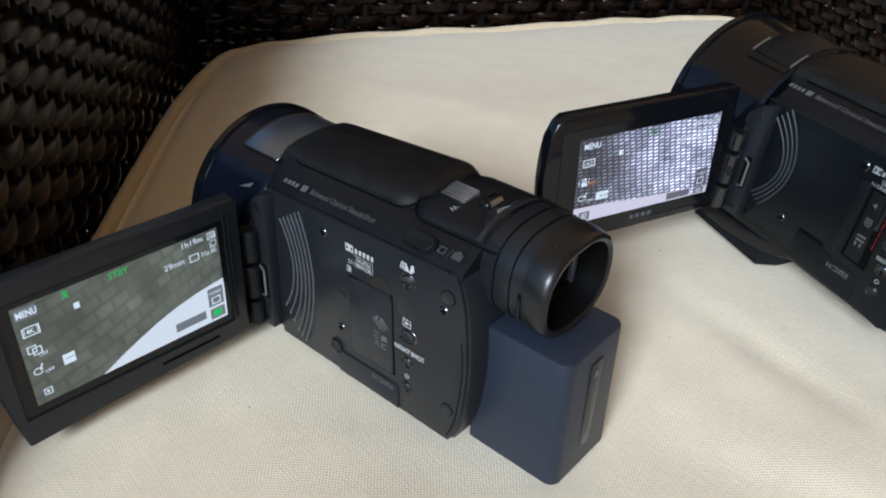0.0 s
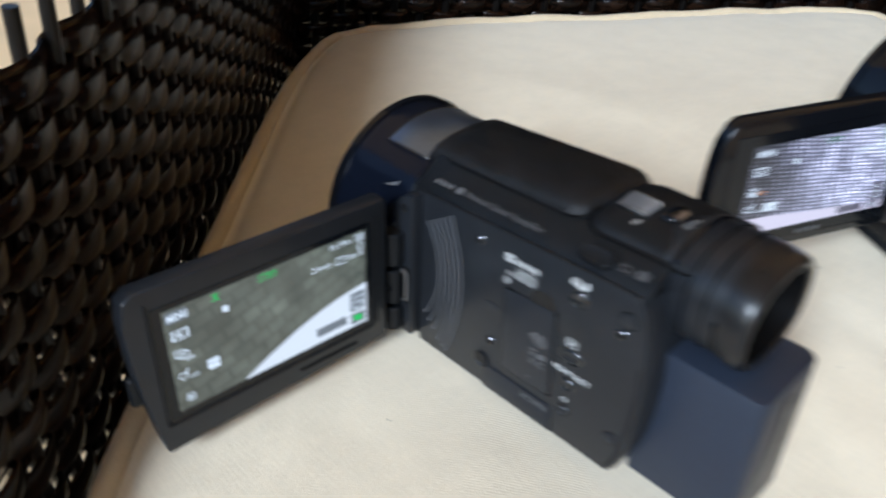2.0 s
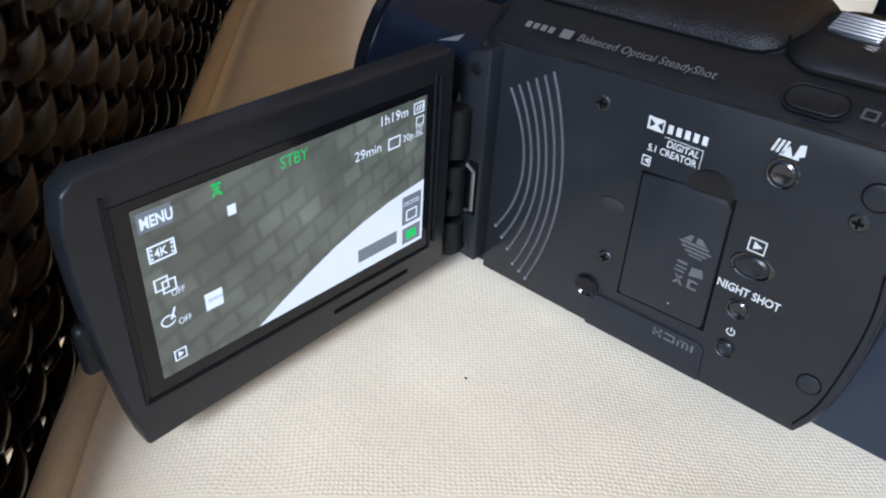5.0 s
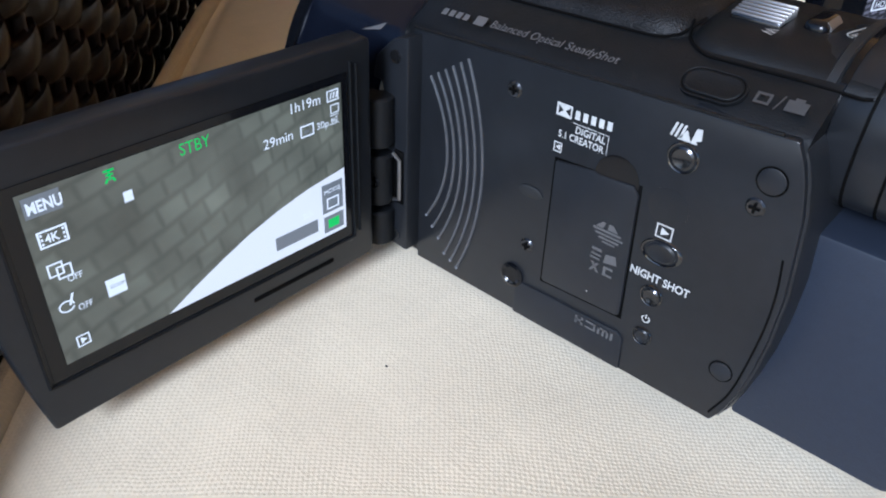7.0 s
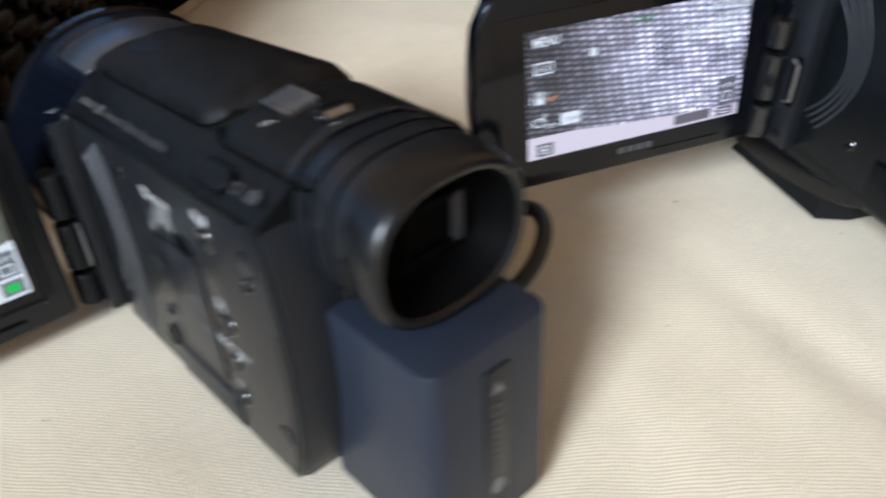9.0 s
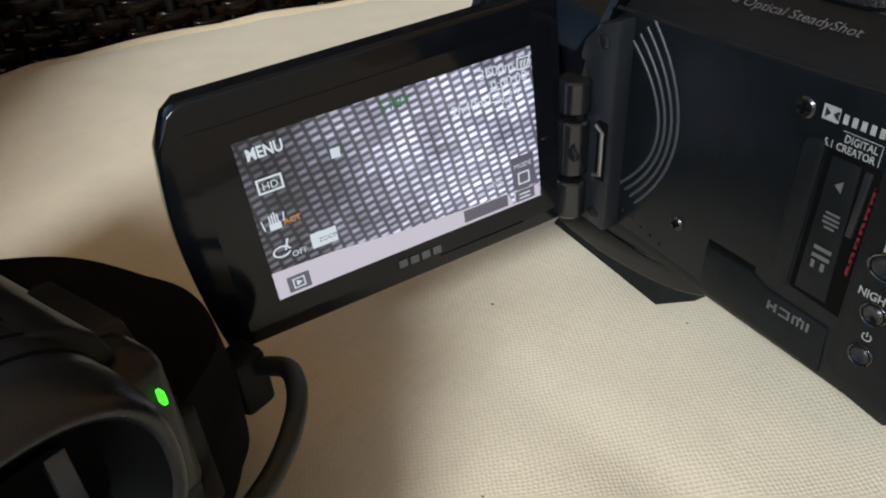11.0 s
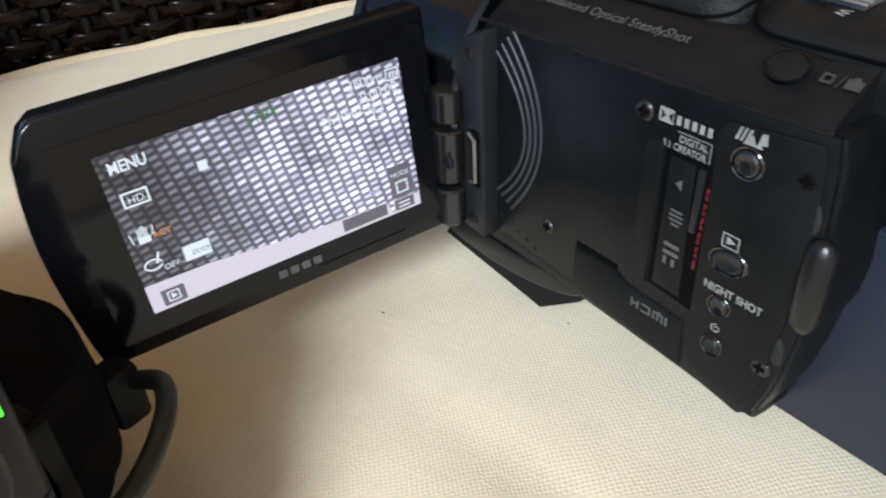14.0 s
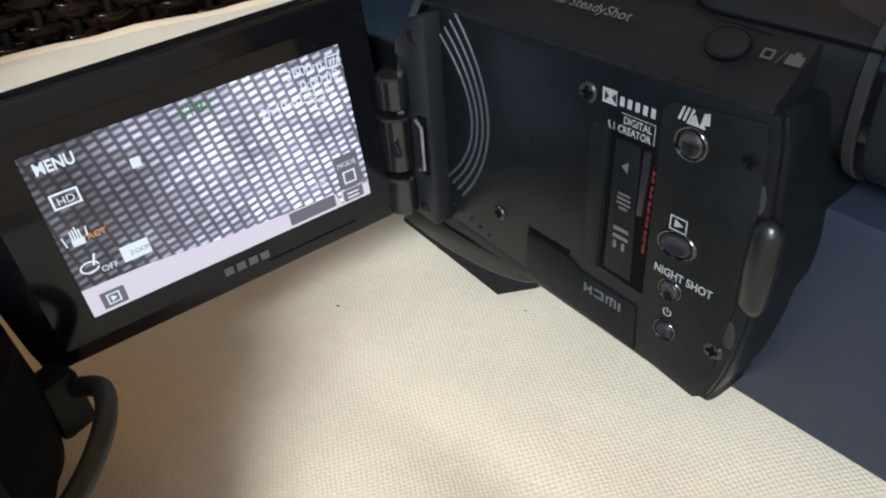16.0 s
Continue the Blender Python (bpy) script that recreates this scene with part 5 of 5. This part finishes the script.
part("printing", flat([bar(-0.3 + 0.25 * (i % 2), 0.6 + 1.6 * i, 0.2 + 0.1 * (i % 3), 1.3 + 1.6 * i) for i in range(11)], 0.1), VOID, card, "", 0, basis((59.6, -0.93, 33), (1, 0, 0), (0.04, 0, 1)))
part("card_symbol", flat([[(53.0, 47.6), (54.5, 48.8), (54.5, 46.4)], bar(52.8, 41.6, 55.6, 42.1), bar(52.6, 40.6, 55.8, 41.1), bar(52.6, 39.6, 55.8, 40.1), bar(53.2, 38.6, 55.2, 39.1), bar(52.4, 33.6, 56.0, 34.5), bar(52.4, 31.8, 56.0, 32.7), bar(52.6, 29.4, 53.4, 31.2), bar(54.6, 29.4, 55.4, 31.2)], 0.1), INK_DIM, slot, "grey printed card symbols", 0, panel_sheet((0, -0.8, 0)))
part("socket_flap", prism([(29.2, 20.8), (41.2, 20.6), (44.6, 18.8), (59.4, 18.0), (60.0, 6.7), (40, 8.9), (29.0, 10.6)], -0.9, 0.1, 0.35), WORN_SHADED_FIELD, panel_b, "black socket flap")
part("flap_gap", prism([(29.4, 22.4), (41.6, 22.2), (41.6, 20.9), (29.4, 21.1)], -0.58, 0.1, 0.05), VOID, panel_b)
for i in range(14):
    part("sound_hole", disc((28.4 + 1.5 * (i % 3), -0.4, 38.5 + 2.0 * (i // 3) + (i % 2) * 0.8), (0, -1, 0), [(0.45, -0.1), (0.45, 0.14), (0.1, 0.14)], 10), WORN_SHADED_FIELD, panel_b)
for i in range(5):
    part("relief_dot", disc((4.0 + 3.0 * i, -0.45, 16.5 - 0.9 * i), (0, -1, 0), [(0.4, 0), (0.35, 0.3), (0.1, 0.35)], 8), SATIN, panel_b)
BTN_B = -0.45
for x, z, r, sx, mt in ((66.4, 57.2, 2.6, 1.0, STEEL), (66.5, 37.0, 2.4, 1.4, None), (66.5, 26.8, 2.1, 1.0, STEEL), (66.6, 17.0, 2.0, 1.0, None)):
    b = push_button(panel_b, x, z, r, sx, mt)
    b.location.y = BTN_B * MM
# thumb rest at the rear edge
part("thumb_rest", loft([[(82.0 + 2.6 * k * math.cos(a), -0.4 + 2.2 * k * math.sin(a), z) for a in [2 * math.pi * i / 20 for i in range(20)]] for z, k in ((30.5, 0.25), (31.2, 0.7), (33, 1.0), (40, 1.05), (47, 1.0), (49, 0.75), (49.8, 0.25))]), RUBBER, cam_b, "rounded rubber thumb rest", 60)

SHEET_B = panel_sheet((0, -0.5, 0))
marks = [bar(47.4, 58.4, 50.6, 61.2)] + [bar(51.3 + 1.65 * i, 58.8, 52.25 + 1.65 * i, 60.6) for i in range(5)] + [bar(51.8, 57.6, 59.2, 57.75), bar(59.05, 53.8, 59.2, 57.7)]
part("maker_emblem", flat(marks), INK_SHADED, panel_b, "white printed emblem", 0, SHEET_B)
part("emblem_gap", flat([[(47.9, 58.8), (49.0, 59.8), (47.9, 60.8)], [(50.5, 58.8), (49.4, 59.8), (50.5, 60.8)]], 0.25), SATIN, panel_b, "", 0, SHEET_B)
part("lettering", letters("DIGITAL", 2.0, 52.4, 55.8, weight=0.03, width=6.0), INK_SHADED, panel_b, "white printed letters", 0, SHEET_B)
part("lettering", letters("5.1 CREATOR", 2.0, 48.9, 53.9, weight=0.03, width=9.5), INK_SHADED, panel_b, "white printed letters", 0, SHEET_B)
SHEET_F = panel_sheet((0, -0.95, 0))
part("lettering", letters("NIGHT SHOT", 2.5, 62.6, 29.6, weight=0.05, width=12.4), INK_SHADED, panel_b, "white printed letters", 0, SHEET_F)
part("play_symbol", flat(frame_bars(64.6, 39.9, 68.2, 42.9, 0.3) + [[(65.6, 40.6), (67.5, 41.4), (65.6, 42.3)]]), INK_SHADED, panel_b, "white printed symbol", 0, SHEET_F)
part("power_symbol", flat(power_mark(66.7, 21.6)), INK_SHADED, panel_b, "white printed symbol", 0, SHEET_F)
part("dubbing_symbol", flat([bar(63.4 + 0.9 * i, 60.9, 63.9 + 0.9 * i, 63.4, 0.8) for i in range(3)] + [[(65.0, 60.6), (66.6, 62.7), (67.6, 60.7)], [(67.5, 60.6), (68.2, 63.4), (69.2, 63.6), (69.4, 61.6), (68.4, 61.3), (68.7, 60.7)]]), INK_SHADED, panel_b, "white printed symbol", 0, SHEET_F)
part("maker_emblem", flat([bar(46.2, 14.6, 46.8, 16.8), bar(47.8, 14.6, 48.4, 16.8), bar(46.2, 15.4, 48.4, 16.0), bar(49.0, 14.6, 51.2, 15.1), bar(49.0, 16.3, 51.2, 16.8), bar(51.0, 14.6, 51.5, 16.8), bar(52.1, 14.6, 52.6, 16.8), bar(53.2, 14.6, 53.7, 16.8), bar(54.3, 14.6, 54.8, 16.8), bar(52.1, 16.3, 54.8, 16.8), bar(55.3, 14.6, 55.9, 16.8)], 0.45), INK_DIM, panel_b, "grey printed emblem", 0, SHEET_B)

SHOULDER_B = basis((0, 3.6, 68.0), (1, 0, 0.022), (0, 0.81, 0.59))
part("maker_emblem", flat([bar(-1.6 + 1.9 * i, 2.5, -0.3 + 1.9 * i, 4.2) for i in range(4)] + [bar(6.6, 2.2, 9.2, 4.6)], 0.5), INK_DIM, cam_b, "grey printed emblem", 0, SHOULDER_B)
part("lettering", letters("Balanced Optical SteadyShot", 2.75, 10.8, 2.6, 0.5, width=36.0, slant=0.15), INK_DIM, cam_b, "grey printed letters", 0, SHOULDER_B)
oval = disc((0, 0, 0), (0, 0, 1), [(3.4, -0.6), (3.4, 0.06), (3.1, 0.16), (0.2, 0.12)], 32)
oval.transform(SHOULDER_B @ Matrix.Translation((65.4, 4.0, 0.3)) @ Matrix.Diagonal((1.0, 0.78, 1, 1)))
part("mode_button", oval, PLASTIC, cam_b, "oval black mode button")
ov2 = disc((0, 0, 0), (0, 0, 1), [(3.9, -0.6), (3.9, 0.18), (3.55, 0.2), (3.55, -0.4)], 32)
ov2.transform(SHOULDER_B @ Matrix.Translation((65.4, 4.0, 0.2)) @ Matrix.Diagonal((0.98, 0.79, 1, 1)))
part("mode_button_ring", ov2, GLOSS, cam_b)
part("mode_symbol", flat(frame_bars(71.6, 2.8, 73.6, 4.6, 0.4) + [bar(74.3, 2.5, 74.5, 4.9, 0.7), bar(75.6, 2.8, 78.2, 4.6), bar(76.4, 4.6, 77.4, 5.1)], 0.5), INK_FAINT, cam_b, "grey printed symbols", 0, SHOULDER_B)
part("lettering", letters("W", 3.2, 0, 0, 0.2), INK, cam_b, "white printed letter", 0, basis((66.5, 17.6, 78.75), (0, -1, 0), (1, 0, 0)))
zoom_lever(cam_b, 58.0, 69.5, 20.5, 78.6)

# its screen
c = Vector((-12.7, -50.3, 38.1))
M_LCD_B = Matrix(((0.9925, 0.0974, -0.074, c.x), (-0.101, 0.9937, -0.0477, c.y), (0.0689, 0.0548, 0.9961, c.z), (0, 0, 0, 1))) @ Matrix.Translation((0, 41, 0))
ACT_B = (-74.2, -7.8, -18.7, 18.4)
scr = screen_housing(cam_b, M_LCD_B, 84.0, -27.6, 28.2, ACT_B, "glossy black folding screen housing, open", 4.6, 6.0, glass=(-82.0, -2.8, -23.8, 22.6), ridge=False, slope=0.0, material=GLOSS, tuck=7.0)
sh = display(scr, M_LCD_B, ACT_B, SCREEN_B, "lit screen showing woven rattan strands")
icons(scr, sh, "picture_cushion", flat([[(0, 0), (59.0, 0), (57.4, 3.9), (45.5, 4.2), (30, 5.0), (14, 6.6), (0, 6.9)], [(59, 0), (66.2, 0), (66.2, 3.4), (59, 3.6)]], 0.05), PIC_PALE)
icons(scr, sh, "picture_text", letters("MENU", 3.4, 1.9, 32.8, 0.14, weight=0.1, stretch=0.8), PIC_TEXT)
captions(scr, sh, PIC_TEXT, [("3h00m", 3.3, 53.2, 33.2, 0.12, 0.95), ("0:00:00", 3.3, 55.8, 30.0, 0.12, 0.95), ("2h40m", 3.3, 45.8, 27.2, 0.12, 0.95)])
captions(scr, sh, PIC_TEXT, [("60p", 2.2, 60.0, 27.7, 0.12, 1.0), ("50", 1.9, 64.0, 27.9, 0.12, 1.0), ("OFF", 2.0, 5.2, 9.0, 0.12, 1.0), ("2ch", 2.0, 53.4, 7.0, 0.12, 1.0)])
icons(scr, sh, "picture_text", letters("STBY", 3.2, 30.2, 33.4, 0.12), PIC_GREEN_DIM)
captions(scr, sh, PIC_TEXT, [("HD", 2.3, 3.2, 25.8, 0.12, 1.0), ("HD", 1.7, 55.9, 27.9, 0.12, 1.0)])
icons(scr, sh, "picture_text", letters("ACT", 1.9, 5.4, 17.0, 0.12, weight=0.04), PIC_ORANGE)
icons(scr, sh, "picture_symbol", flat(frame_bars(2.2, 25.0, 7.6, 28.4, 0.45) + frame_bars(55.2, 27.3, 58.8, 30.0, 0.3) + frame_bars(58.2, 24.8, 60.4, 27.0, 0.3) + frame_bars(62.6, 32.6, 66.0, 35.4, 0.35) + [bar(63.4 + 0.8 * i, 33.2, 63.8 + 0.8 * i, 34.6, 0.4) for i in range(3)] + [bar(18.2, 27.4, 20.2, 29.6), bar(9.8, 9.0, 15.6, 12.6)], 0.1), PIC_TEXT)
icons(scr, sh, "picture_text", letters("ZOOM", 1.5, 11.4, 10.1, 0.2), PIC_GREY)
icons(scr, sh, "picture_symbol", flat([bar(2.6 + 0.55 * i, 18.0, 2.95 + 0.55 * i, 20.0 + 0.3 * (i % 3)) for i in range(4)] + [bar(2.4, 16.6, 4.9, 18.1), bar(1.2, 17.0, 1.5, 19.4, -0.3), bar(5.4, 17.9, 5.7, 20.0, 0.3)], 0.1), PIC_TEXT)
pal = [(3.4 + 2.0 * math.cos(a), 11.2 + 1.4 * math.sin(a)) for a in [2 * math.pi * i / 20 for i in range(20)]]
pal_in = [(3.4 + 1.6 * math.cos(a), 11.2 + 1.0 * math.sin(a)) for a in [2 * math.pi * i / 20 for i in range(20)]]
icons(scr, sh, "picture_symbol", flat([[pal[i], pal[(i + 1) % 20], pal_in[(i + 1) % 20], pal_in[i]] for i in range(19)] + [bar(4.0, 11.2, 4.5, 13.8, 0.9)], 0.1), PIC_TEXT)
for b in (bar(2.6, 0.7, 7.6, 4.6), bar(45.5, 0.7, 57.2, 3.8), bar(59.0, 3.9, 65.0, 12.4), bar(59.4, 0.6, 64.6, 3.4)):
    icons(scr, sh, "picture_button", flat([b], 0.12), PIC_MAUVE)
icons(scr, sh, "picture_symbol", flat(frame_bars(3.7, 1.4, 6.4, 3.9, 0.3) + [[(4.5, 1.9), (5.8, 2.6), (4.5, 3.4)]] + frame_bars(60.4, 5.0, 63.6, 8.2, 0.4) + [bar(60.4, 1.2, 63.4, 1.6), bar(60.4, 2.2, 63.4, 2.6)], 0.18), PIC_TEXT)
icons(scr, sh, "picture_text", letters("MODE", 1.7, 59.5, 9.4, 0.18), PIC_TEXT)
part("wordmark", flat([bar(27.8 + 2.9 * i, -4.4, 29.9 + 2.9 * i, -2.4) for i in range(4)], 0.1), INK_DIM, scr, "grey printed wordmark", 0, sh)
